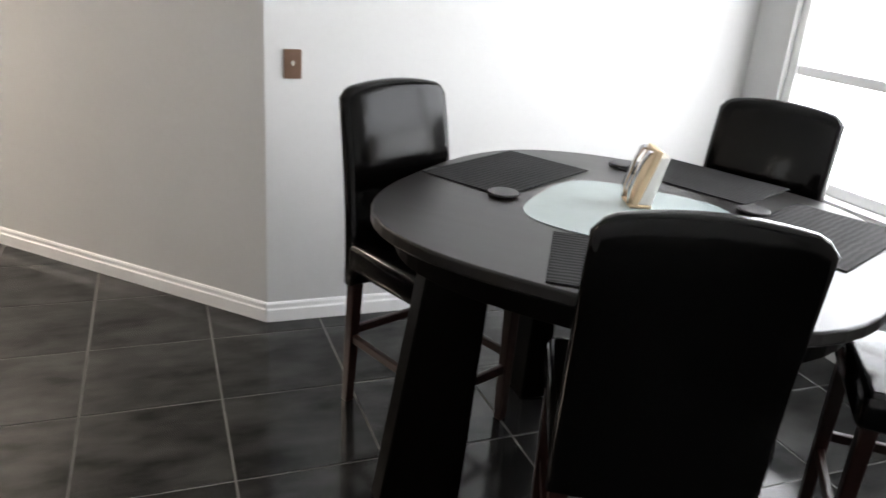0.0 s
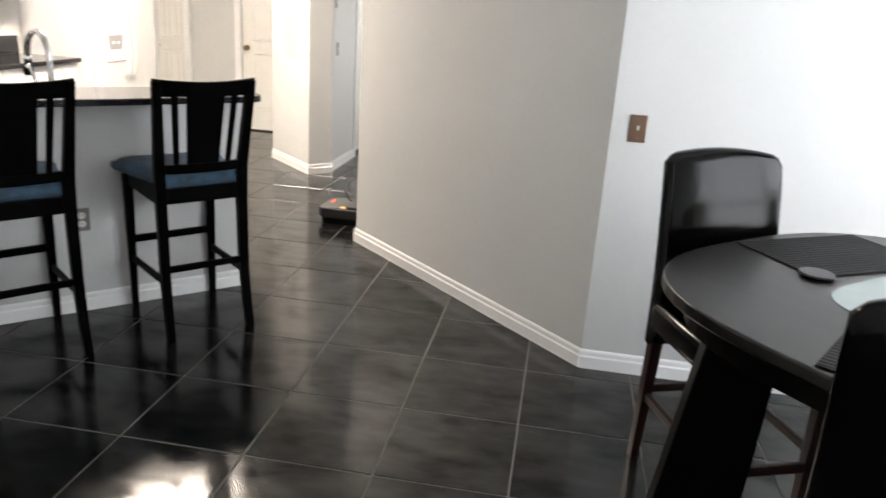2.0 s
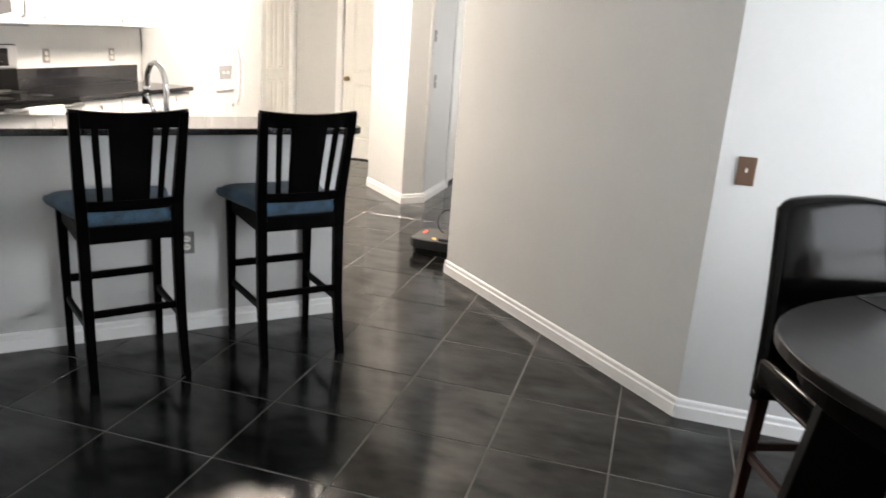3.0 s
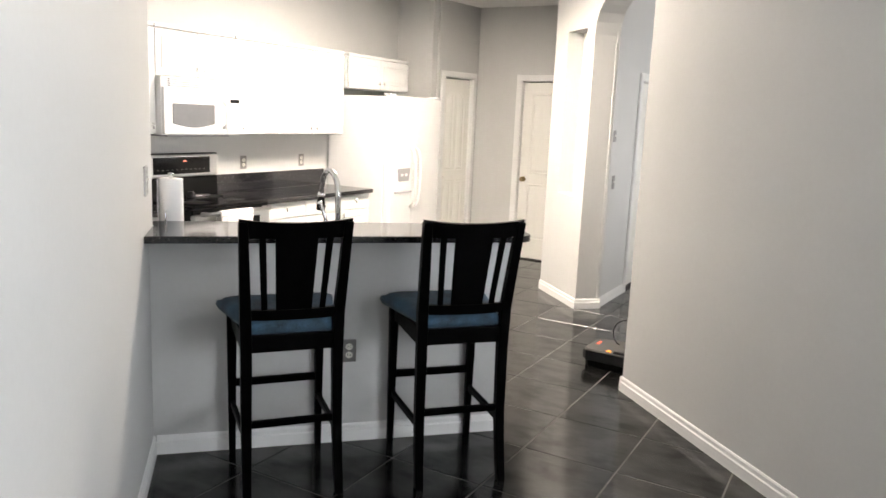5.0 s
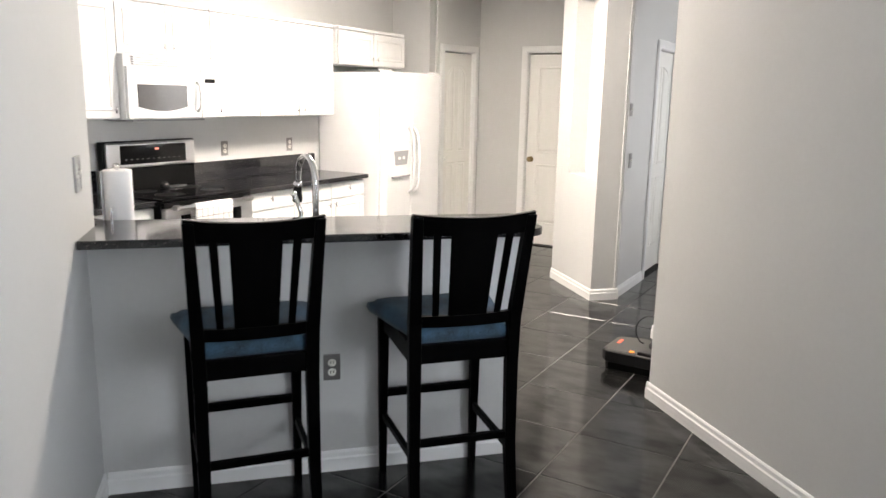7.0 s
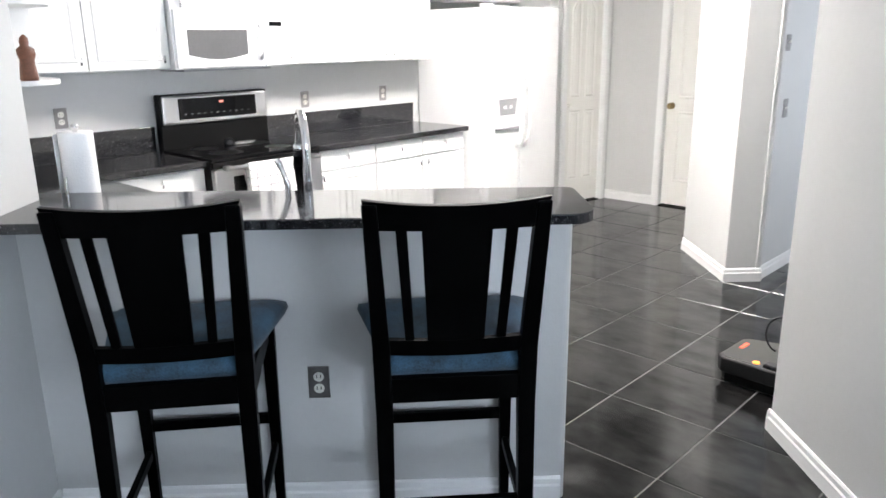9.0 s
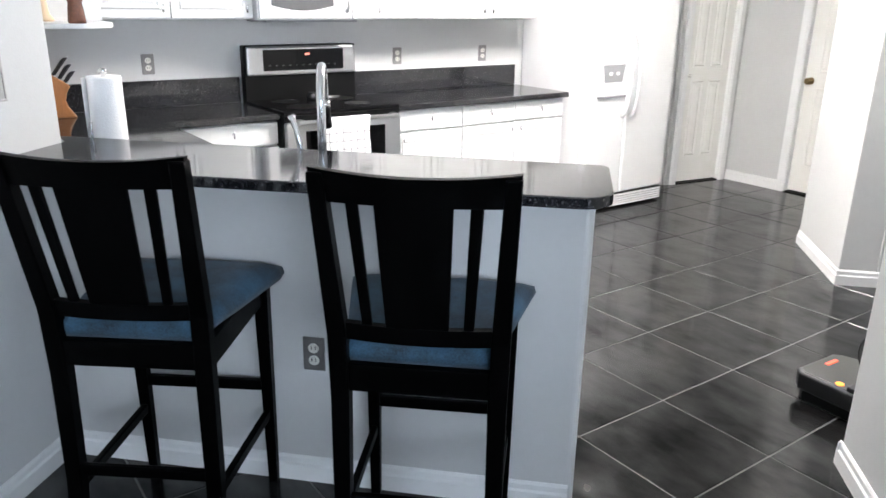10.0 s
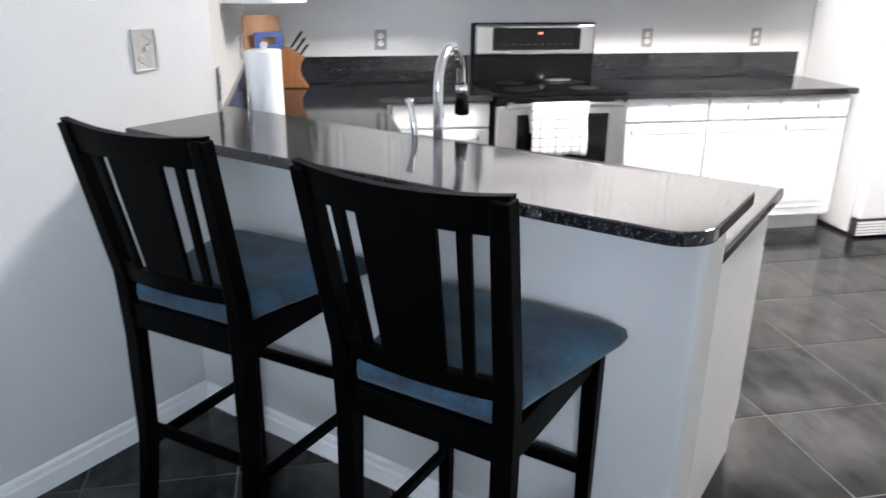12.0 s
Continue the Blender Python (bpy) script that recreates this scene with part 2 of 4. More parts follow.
CREAM = material("cream_wood", (0.62, 0.47, 0.30), 0.45, spread=0.12, scale=6, fine=40, stretch=(6, 6, 1), bump=0.05)
NAPKIN = material("white_napkin", (0.82, 0.82, 0.80), 0.9, spread=0.03, bump=0.3)
REDLAMP = glow("red_indicator", (1.0, 0.12, 0.06), 0.7)
AMBERLAMP = glow("amber_indicator", (1.0, 0.35, 0.05), 0.8)
DISPLAY = glow("clock_display", (1.0, 0.30, 0.22), 0.9)
DIFFUSER = glow("lamp_diffuser", (1.0, 0.95, 0.87), 128.0)
GLASS = bpy.data.materials.new("window_glass")
GLASS.use_nodes = True
GLASS.node_tree.nodes["Principled BSDF"].inputs["Transmission Weight"].default_value = 1.0
GLASS.node_tree.nodes["Principled BSDF"].inputs["Roughness"].default_value = 0.0
LAWN = material("pale_ground", (0.30, 0.31, 0.26), 0.9, spread=0.2, scale=0.5, fine=8)

# ---- building helpers ----


def bevelled(bm, geom, width, seg=2):
    if width > 0:
        edges = [e for e in geom if isinstance(e, bmesh.types.BMEdge)]
        bmesh.ops.bevel(bm, geom=edges, offset=width, segments=seg, profile=0.5, affect="EDGES", clamp_overlap=True)


def box(bm, x0, x1, y0, y1, z0, z1, bev=0.0, seg=2):
    c = bmesh.ops.create_cube(bm, size=1.0, matrix=Matrix.LocRotScale(((x0 + x1) / 2, (y0 + y1) / 2, (z0 + z1) / 2), None, (x1 - x0, y1 - y0, z1 - z0)))
    if bev:
        bevelled(bm, list({e for v in c["verts"] for e in v.link_edges}), bev, seg)
    return bm


def beam(bm, a, b, wa, da, wb=None, db=None, bev=0.004):
    """A bar from a to b, wa x da at a (x by y), wb x db at b, for mostly upright bars; level bars take wa as their width and da as height."""
    a, b = Vector(a), Vector(b)
    wb, db = wa if wb is None else wb, da if db is None else db
    d = (b - a).normalized()
    if abs(d.z) > 0.7:
        ex, ey = Vector((1, 0, 0)), Vector((0, 1, 0))
    else:
        ey = Vector((0, 0, 1))
        ex = d.cross(ey).normalized()
    vs = []
    for p, w, h in ((a, wa, da), (b, wb, db)):
        vs.append([bm.verts.new(p + ex * sx * w / 2 + ey * sy * h / 2) for sx, sy in ((-1, -1), (1, -1), (1, 1), (-1, 1))])
    fs = [bm.faces.new(vs[0][::-1]), bm.faces.new(vs[1])]
    for i in range(4):
        k = (i + 1) % 4
        fs.append(bm.faces.new((vs[0][i], vs[0][k], vs[1][k], vs[1][i])))
    bmesh.ops.recalc_face_normals(bm, faces=fs)
    bevelled(bm, list({e for f in fs for e in f.edges}), bev, 2)
    return bm


def ring(bm, centre, ex, ey, r, seg):
    return [bm.verts.new(centre + ex * math.cos(2 * math.pi * i / seg) * r + ey * math.sin(2 * math.pi * i / seg) * r) for i in range(seg)]


def tube(bm, pts, radii, seg=14, caps=True):
    pts = [Vector(p) for p in pts]
    if not isinstance(radii, (list, tuple)):
        radii = [radii] * len(pts)
    rings, ex = [], None
    for i, p in enumerate(pts):
        d = (pts[min(i + 1, len(pts) - 1)] - pts[max(i - 1, 0)]).normalized()
        if ex is None:
            ex = d.orthogonal().normalized()
        ex = (ex - d * ex.dot(d)).normalized()
        rings.append(ring(bm, p, ex, d.cross(ex), radii[i], seg))
    for a, b in zip(rings, rings[1:]):
        for i in range(seg):
            k = (i + 1) % seg
            bm.faces.new((a[i], a[k], b[k], b[i])).smooth = True
    if caps:
        bm.faces.new(rings[0][::-1])
        bm.faces.new(rings[-1])
    return bm


def lathe(bm, profile, seg=28, at=(0, 0, 0)):
    """profile: (radius, z) from bottom to top."""
    at = Vector(at)
    rings = [ring(bm, at + Vector((0, 0, z)), Vector((1, 0, 0)), Vector((0, 1, 0)), max(r, 0.0004), seg) for r, z in profile]
    for a, b in zip(rings, rings[1:]):
        for i in range(seg):
            k = (i + 1) % seg
            bm.faces.new((a[i], a[k], b[k], b[i])).smooth = True
    bm.faces.new(rings[0][::-1])
    bm.faces.new(rings[-1])
    return bm


def prism(bm, outline, z0, z1, bev=0.0, seg=3):
    lo = [bm.verts.new((x, y, z0)) for x, y in outline]
    hi = [bm.verts.new((x, y, z1)) for x, y in outline]
    n = len(outline)
    top = bm.faces.new(hi)
    bot = bm.faces.new(lo[::-1])
    sides = [bm.faces.new((lo[i], lo[(i + 1) % n], hi[(i + 1) % n], hi[i])) for i in range(n)]
    bmesh.ops.recalc_face_normals(bm, faces=[top, bot, *sides])
    if bev:
        bevelled(bm, list({e for f in (top, bot) for e in f.edges}), bev, seg)
    return bm


def upright(bm, outline, y0, y1, bev=0.0):
    """A plate of the outline (x, z) between y0 and y1."""
    a = [bm.verts.new((x, y0, z)) for x, z in outline]
    b = [bm.verts.new((x, y1, z)) for x, z in outline]
    n = len(outline)
    fs = [bm.faces.new(a), bm.faces.new(b[::-1])] + [bm.faces.new((a[i], b[i], b[(i + 1) % n], a[(i + 1) % n])) for i in range(n)]
    bmesh.ops.recalc_face_normals(bm, faces=fs)
    if bev:
        bevelled(bm, list({e for f in fs[:2] for e in f.edges}), bev, 2)
    return bm


def rounded(x0, x1, y0, y1, r, seg=5):
    pts = []
    for cx, cy, a0 in ((x1 - r, y0 + r, -90), (x1 - r, y1 - r, 0), (x0 + r, y1 - r, 90), (x0 + r, y0 + r, 180)):
        for i in range(seg + 1):
            a = radians(a0 + 90 * i / seg)
            pts.append((cx + r * math.cos(a), cy + r * math.sin(a)))
    return pts


def squircle(a, b, p, n=72):
    pts = []
    for i in range(n):
        t = 2 * math.pi * i / n
        c, s = math.cos(t), math.sin(t)
        k = (abs(c) ** p + abs(s) ** p) ** (-1 / p)
        pts.append((a * k * c, b * k * s))
    return pts


def mesh_of(name, bm, mat, smooth=False):
    me = bpy.data.meshes.new(name)
    if smooth:
        for f in bm.faces:
            f.smooth = True
    bm.to_mesh(me)
    bm.free()
    me.materials.append(mat)
    return me


def part(name, bm, mat, parent, label="", smooth=False):
    ob = new(name, mesh_of(name, bm, mat, smooth))
    ob.parent = parent
    if label:
        tagged(ob, label)
    return ob


def solo(name, bm, mat, m=None, label="", category="", group="", kind="", smooth=False):
    ob = new(name, mesh_of(name, bm, mat, smooth))
    if m is not None:
        ob.matrix_world = m
    return tagged(ob, label, category, group, kind)


def thing(name, m, label, category, group=""):
    ob = new(name)
    ob.empty_display_size = 0.1
    ob.matrix_world = m
    return tagged(ob, label, category, group)


def B():
    return bmesh.new()


def at_kitchen(u, n, z=0.0):
    """Local x to the right along the back wall, y into it."""
    p = W(u, n)
    return pose(p.x, p.y, z, 0, 0, 135)


# ---- walls, floor, ceiling ----
CEILING = 2.9


def along(a, b):
    a, b = Vector((a[0], a[1], 0)), Vector((b[0], b[1], 0))
    return pose(a.x, a.y, 0, 0, 0, math.degrees(math.atan2(b.y - a.y, b.x - a.x))), (b - a).length


def wall(name, a, b, openings=(), thick=0.12, height=CEILING, ends=(0.0, 0.0)):
    """The room's face runs from a to b, seen from inside left to right."""
    m, length = along(a, b)
    bm = B()
    xs = -ends[0]
    for x0, x1, z0, z1 in sorted(openings):
        box(bm, xs, x0, 0, thick, 0, height)
        if z0 > 0:
            box(bm, x0, x1, 0, thick, 0, z0)
        if z1 < height:
            box(bm, x0, x1, 0, thick, z1, height)
        xs = x1
    box(bm, xs, length + ends[1], 0, thick, 0, height)
    return solo(name, bm, PAINT, m, "light grey painted plaster wall", "wall", kind="structure"), m, length


def skirting(a, b, x0=0.0, x1=None, h=0.092):
    m, length = along(a, b)
    x1 = length if x1 is None else x1
    bm = B()
    prof = [(0.0, 0.0), (-0.014, 0.0), (-0.014, h * 0.62), (-0.009, h * 0.70), (-0.009, h * 0.90), (-0.004, h), (0.0, h)]
    ra, rb = [bm.verts.new((x0, y, z)) for y, z in prof], [bm.verts.new((x1, y, z)) for y, z in prof]
    k = len(prof)
    fs = [bm.faces.new(ra), bm.faces.new(rb[::-1])] + [bm.faces.new((ra[i], rb[i], rb[(i + 1) % k], ra[(i + 1) % k])) for i in range(k)]
    bmesh.ops.recalc_face_normals(bm, faces=fs)
    return solo("baseboard", bm, TRIM, m, "white moulded baseboard along the wall", "baseboard", kind="structure")


def xy(v):
    return (v.x, v.y)


UL, NB, UR = 2.42, -4.42, 8.14
PANTRY, CORNER = xy(W(7.31, -3.965)), xy(W(UR, -3.82))
WA, WB = (-3.757, 2.612), (-1.645, 2.634)
c_left = (-3.50, -0.078)
EAST = 1.966
corner_n = W(3.026, 3.08)
east_n = (EAST, (W(0.3, 3.08)).y)

wall("wall_south", (EAST, -0.078), c_left, ends=(0.12, 0))
skirting((EAST, -0.078), (-3.323, -0.078))
wall("wall_kitchen_side", c_left, xy(W(UL, NB)), ends=(0, 0.12))
wall("wall_kitchen_back", xy(W(UL, NB)), xy(W(7.31, NB)), ends=(0, 0.12))
wall("wall_fridge_return", xy(W(7.31, NB)), PANTRY, ends=(0, 0.0))
wall("wall_pantry", PANTRY, CORNER, openings=[(0.233, 0.738, 0, 2.075)], ends=(-0.12, 0.12))
wall("wall_side_door", CORNER, xy(W(UR, -1.6)), openings=[(0.585, 1.345, 0, 2.075)])
skirting(CORNER, xy(W(UR, -1.6)), 0.0, 0.515)
skirting(CORNER, xy(W(UR, -1.6)), 1.415, 2.2)
wall("wall_hall", xy(W(6.42, -1.62)), xy(W(UR, -1.62)), openings=[(0.85, 1.56, 0, 2.05)], ends=(0, 0.05))
skirting(xy(W(6.42, -1.62)), xy(W(UR, -1.62)), 0.0, 0.78)
wall("wall_dining_grey", WA, WB, ends=(0, 0))
skirting(WA, WB, -0.014, None)
skirting((WA[0], 3.187), WA, 0.0, 3.187 - WA[1] + 0.014)
wall("wall_alcove", (WA[0], 3.187), WA, ends=(0, -0.12))
wall("wall_dining_white", WB, xy(corner_n), ends=(0, 0.12))
skirting(WB, xy(corner_n), -0.004, None)
WINDOW = (0.235, 2.75, 0.70, 2.25)
wall("wall_window", xy(corner_n), east_n, openings=[WINDOW], ends=(0, 0.12))
wall("wall_east", east_n, (EAST, -0.078), ends=(0, 0))
# unseen walls that close the hall; the north one's window is added
wall("wall_hall_east", (-4.6, 6.0), (-4.6, 3.43))
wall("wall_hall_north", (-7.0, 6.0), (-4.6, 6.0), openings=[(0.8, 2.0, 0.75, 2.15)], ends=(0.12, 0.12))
wall("wall_hall_west", xy(W(UR, -1.62)), (-7.0, 6.0))


def niche_wall():
    """The wall with the tall niche and the arched way to the hall."""
    m, length = along((-6.50, 3.187), (-3.67, 3.187))
    bm = B()
    j0, j1 = 0.81, 1.80
    n0, n1, nz0, nz1, t, back = 0.27, 0.66, 0.985, 2.43, 0.235, 0.15
    box(bm, 0, n0, 0, t, 0, CEILING)
    box(bm, n1, j0, 0, t, 0, CEILING)
    box(bm, n0, n1, 0, t, 0, nz0)
    box(bm, n0, n1, 0, t, nz1, CEILING)
    box(bm, n0, n1, back, t, nz0, nz1)
    box(bm, j1, length, 0, t, 0, CEILING)
    pts = [(j0, CEILING), (j0, 2.36)]
    for i in range(1, 14):
        a = math.pi * (1 - i / 14)
        c, s = math.cos(a), math.sin(a)
        pts.append(((j0 + j1) / 2 + (j1 - j0) / 2 * c, 2.36 + 0.34 * s ** 0.8))
    pts += [(j1, 2.36), (j1, CEILING)]
    upright(bm, pts, 0, t)
    solo("wall_arch", bm, PAINT, m, "light grey wall with a tall niche and an arched opening", "wall", kind="structure")
    skirting((-6.50, 3.187), (-5.69, 3.187), 0, 0.822)
    skirting((-5.69, 3.187), (-5.69, 3.422), -0.012, 0.242)
    skirting((-6.50, 3.187), (WA[0], 3.187), 1.79, 2.73)


niche_wall()
solo("ceiling", box(B(), -9.4, 2.3, -2.2, 6.3, CEILING, CEILING + 0.1), CEIL, None, "white painted ceiling", "ceiling", kind="structure")
solo("floor", box(B(), -9.4, 2.3, -2.2, 6.3, -0.12, -0.0025), GROUT, None, "dark slate-look tiled floor with pale grout laid diagonally", "floor", kind="structure")
solo("ground", box(B(), -60, 60, -60, 60, -0.6, -0.15), LAWN, None, "pale ground outside the windows", "ground", kind="structure")

# ---- doors ----


def panel_field(bm, x0, x1, z0, z1, y, arch=0.0):
    """A raised field within a sunk moulding."""
    def shape(d):
        pts = [(x0 + d, z0 + d), (x1 - d, z0 + d), (x1 - d, z1 - d)]
        if arch > 0:
            pts = [(x0 + d, z0 + d), (x1 - d, z0 + d), (x1 - d, z1 - d)] + [(x1 - d - (x1 - x0 - 2 * d) * i / 8, z1 - d - arch * (i / 8) ** 2) for i in range(1, 9)]
        elif arch < 0:
            pts = [(x0 + d, z0 + d), (x1 - d, z0 + d)] + [(x1 - d - (x1 - x0 - 2 * d) * i / 8, z1 - d + arch * (1 - i / 8) ** 2) for i in range(0, 9)]
        else:
            pts.append((x0 + d, z1 - d))
        return pts
    rows = [[bm.verts.new((x, y + o, z)) for x, z in shape(d)] for d, o in ((0.0, 0.0), (0.006, -0.007), (0.013, -0.007), (0.022, -0.0006), (0.050, -0.007))]
    fs = []
    for a, b in zip(rows, rows[1:]):
        k = len(a)
        fs += [bm.faces.new((a[i], a[(i + 1) % k], b[(i + 1) % k], b[i])) for i in range(k)]
    fs.append(bm.faces.new(rows[-1]))
    bmesh.ops.recalc_face_normals(bm, faces=fs)
    return bm


def knob(parent, x, z, y, mat, size=1.0, name="door_knob", label="round brass door knob"):
    bm = lathe(B(), [(0.030 * size, 0), (0.030 * size, 0.006 * size), (0.012 * size, 0.012 * size), (0.011 * size, 0.03 * size), (0.024 * size, 0.042 * size), (0.028 * size, 0.056 * size), (0.020 * size, 0.068 * size)], 20)
    bmesh.ops.transform(bm, matrix=pose(x, y, z, 90), verts=bm.verts)
    return part(name, bm, mat, parent, label)


def room_door(name, m, w, h, double_panel, knob_x=None, depth=0.05):
    d = tagged(new(name), "white moulded panel door in a white casing, closed", "door", kind="structure")
    d.matrix_world = m
    part("door_leaf", box(B(), 0.004, w - 0.004, depth, depth + 0.036, 0.015, h - 0.013, 0.002), DOORPAINT, d)
    cols = ((0.085, w / 2 - 0.03, 1), (w / 2 + 0.03, w - 0.085, -1)) if double_panel else ((0.11, w - 0.11, 0),)
    for x0, x1, s in cols:
        part("panel", panel_field(B(), x0, x1, 1.02, h - 0.14, depth, 0.10 * s), DOORPAINT, d)
        part("panel", panel_field(B(), x0, x1, 0.24, 0.90, depth), DOORPAINT, d)
    cw = 0.07
    for x0, x1 in ((-cw, 0.0), (w, w + cw)):
        part("casing", box(box(B(), x0, x1, -0.014, 0.0, 0, h + cw, 0.004), x0 + 0.012, x1 - 0.012, -0.02, -0.012, 0, h + cw - 0.012, 0.003), TRIM, d)
    part("casing", box(box(B(), 0.0, w, -0.014, 0.0, h, h + cw, 0.004), -0.05, w + 0.05, -0.02, -0.012, h + 0.012, h + cw - 0.012, 0.003), TRIM, d)
    for x0, x1 in ((0.0, 0.003), (w - 0.003, w)):
        part("jamb", box(B(), x0, x1, 0.0, 0.12, 0, h), TRIM, d)
    part("jamb", box(B(), 0.003, w - 0.003, 0.0, 0.12, h - 0.003, h), TRIM, d)
    part("threshold", box(B(), 0, w, 0.0, 0.12, -0.002, 0.008), DARKWOOD, d)
    part("backing", box(B(), 0, w, 0.118, 0.13, 0, h), BLACKPLASTIC, d)
    if knob_x is not None:
        knob(d, knob_x, 0.95, depth, BRASS)
    return d


m, length = along(PANTRY, CORNER)
room_door("door_1", m @ pose(0.233, 0, 0), 0.505, 2.075, True, None, 0.03)
knob(bpy.data.objects["door_1"], 0.05, 0.95, 0.03, DOORPAINT, 0.6, "door_knob", "small white door knob")
p = W(UR, -3.82 + 0.585)
room_door("door_2", pose(p.x, p.y, 0, 0, 0, 45), 0.76, 2.075, False, 0.055)
p = W(6.42 + 0.85, -1.62)
room_door("door_3", pose(p.x, p.y, 0, 0, 0, 135), 0.71, 2.05, True, None)

# ---- windows ----


def window(name, m, x0, x1, z0, z1, rail, sill=True):
    w = tagged(new(name), "large white framed window, bright daylight outside", "window", kind="structure")
    w.matrix_world = m
    f = 0.05
    for a, b, c, d in ((x0, x0 + f, z0, z1), (x1 - f, x1, z0, z1), (x0 + f, x1 - f, z1 - f, z1), (x0 + f, x1 - f, z0, z0 + f)):
        part("window_frame", box(B(), a, b, 0.03, 0.09, c, d, 0.004), TRIM, w)
    mids = [x0, (x0 + x1) / 2, x1]
    part("mullion", box(B(), mids[1] - 0.025, mids[1] + 0.025, 0.035, 0.085, z0 + f, z1 - f, 0.004), TRIM, w)
    for k in (0, 1):
        a, b = mids[k] + (f if k == 0 else 0.025), mids[k + 1] - (0.025 if k == 0 else f)
        part("meeting_rail", box(B(), a, b, 0.04, 0.08, rail - 0.022, rail + 0.022, 0.004), TRIM, w)
        for c, d in ((z0 + f, rail - 0.022), (rail + 0.022, z1 - f)):
            pane = part("pane", box(B(), a, b, 0.058, 0.062, c, d), GLASS, w)
            pane.visible_shadow = False
    if sill:
        part("window_sill", box(B(), x0 - 0.03, x1 + 0.03, -0.05, 0.03, z0 - 0.03, z0 + 0.001, 0.006), TRIM, w)
    return w


m, length = along(xy(corner_n), east_n)
window("window_1", m, *WINDOW, 1.205)
# unseen window, added so that daylight reaches the hall wall
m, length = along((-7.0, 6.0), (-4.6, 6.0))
window("hall_window_added", m, 0.8, 2.0, 0.75, 2.15, 1.45)

# ---- kitchen ----


def pull(parent, x, z, y=0.0, upright_bar=True):
    """A small T-shaped chrome pull."""
    bm = tube(B(), [(x, y, z), (x, y - 0.022, z)], 0.005, 10)
    if upright_bar:
        tube(bm, [(x, y - 0.024, z - 0.021), (x, y - 0.024, z + 0.021)], [0.006, 0.006], 10)
    else:
        tube(bm, [(x - 0.021, y - 0.024, z), (x + 0.021, y - 0.024, z)], [0.006, 0.006], 10)
    return part("handle", bm, CHROME, parent, "small brushed metal pull")


def front(parent, name, x0, x1, z0, z1, y, handle=None):
    """A cabinet front with a raised field; handle: its place."""
    g = 0.0035
    bm = box(B(), x0 + g, x1 - g, y - 0.02, y, z0 + g, z1 - g, 0.003)
    if z1 - z0 > 0.25:
        panel_field(bm, x0 + 0.05, x1 - 0.05, z0 + 0.05, z1 - 0.05, y - 0.0205)
    d = part(name, bm, CABINET, parent)
    if handle:
        pull(d, handle[0], handle[1], y - 0.022)
    return d


def base_cabinet(m, w, fronts, label, depth=0.58, open_end=None):
    c = thing("base_cabinet", m, label, "cabinet", "kitchen base cabinets")
    part("body", box(B(), 0.001, w - 0.001, 0.032, depth, 0.10, 0.874, 0.002), CABINET, c)
    part("toe_kick", box(B(), 0.001, w - 0.001, 0.09, depth, 0.0, 0.10), CABINET, c)
    for kind, x0, x1, hx in fronts:
        if kind == "drawer":
            front(c, "drawer_front", x0, x1, 0.735, 0.868, 0.02, ((x0 + x1) / 2, 0.815))
        else:
            front(c, "door", x0, x1, 0.115, 0.73, 0.02, (hx, 0.69))
    return c


def wall_cabinet(m, w, z0, z1, doors, label, depth=0.305):
    c = thing("wall_cabinet", m, label, "cabinet", "kitchen wall cabinets")
    part("body", box(B(), 0.001, w - 0.001, 0.032, depth, z0, z1, 0.002), CABINET, c)
    part("crown", box(B(), 0.002, w - 0.002, 0.0, depth, z1, z1 + 0.03, 0.008), CABINET, c)
    for x0, x1, hx in doors:
        front(c, "door", x0, x1, z0 + 0.004, z1 - 0.004, 0.02, (hx, z0 + 0.06))
    return c


NF = -3.835
base_cabinet(at_kitchen(4.535, NF), 0.535, [("drawer", 0, 0.535, 0), ("door", 0, 0.535, 0.05)], "white base cabinet with one drawer and one panel door")
base_cabinet(at_kitchen(5.071, NF), 0.93, [("drawer", 0, 0.465, 0), ("drawer", 0.465, 0.93, 0), ("door", 0, 0.465, 0.425), ("door", 0.465, 0.93, 0.505)], "wide white base cabinet with two drawers above two doors")
base_cabinet(at_kitchen(3.17, NF), 0.575, [("drawer", 0.03, 0.575, 0), ("door", 0.03, 0.575, 0.5)], "white corner base cabinet with drawer beside the cooker")


def side_cabinets():
    p = W(3.085, -2.95)
    m = pose(p.x, p.y, 0, 0, 0, 225)
    base_cabinet(m, 0.86, [("drawer", 0.02, 0.43, 0), ("drawer", 0.43, 0.84, 0), ("door", 0.02, 0.43, 0.38), ("door", 0.43, 0.84, 0.48)], "white base cabinet along the side wall", 0.66)
    m = pose(-4.215, 1.64, 0, 0, 0, 270)
    base_cabinet(m, 1.40, [("drawer", 0, 0.45, 0), ("door", 0, 0.45, 0.40), ("door", 0.45, 0.925, 0.88), ("door", 0.925, 1.40, 0.97)], "white sink cabinet behind the breakfast bar", 0.735)


side_cabinets()

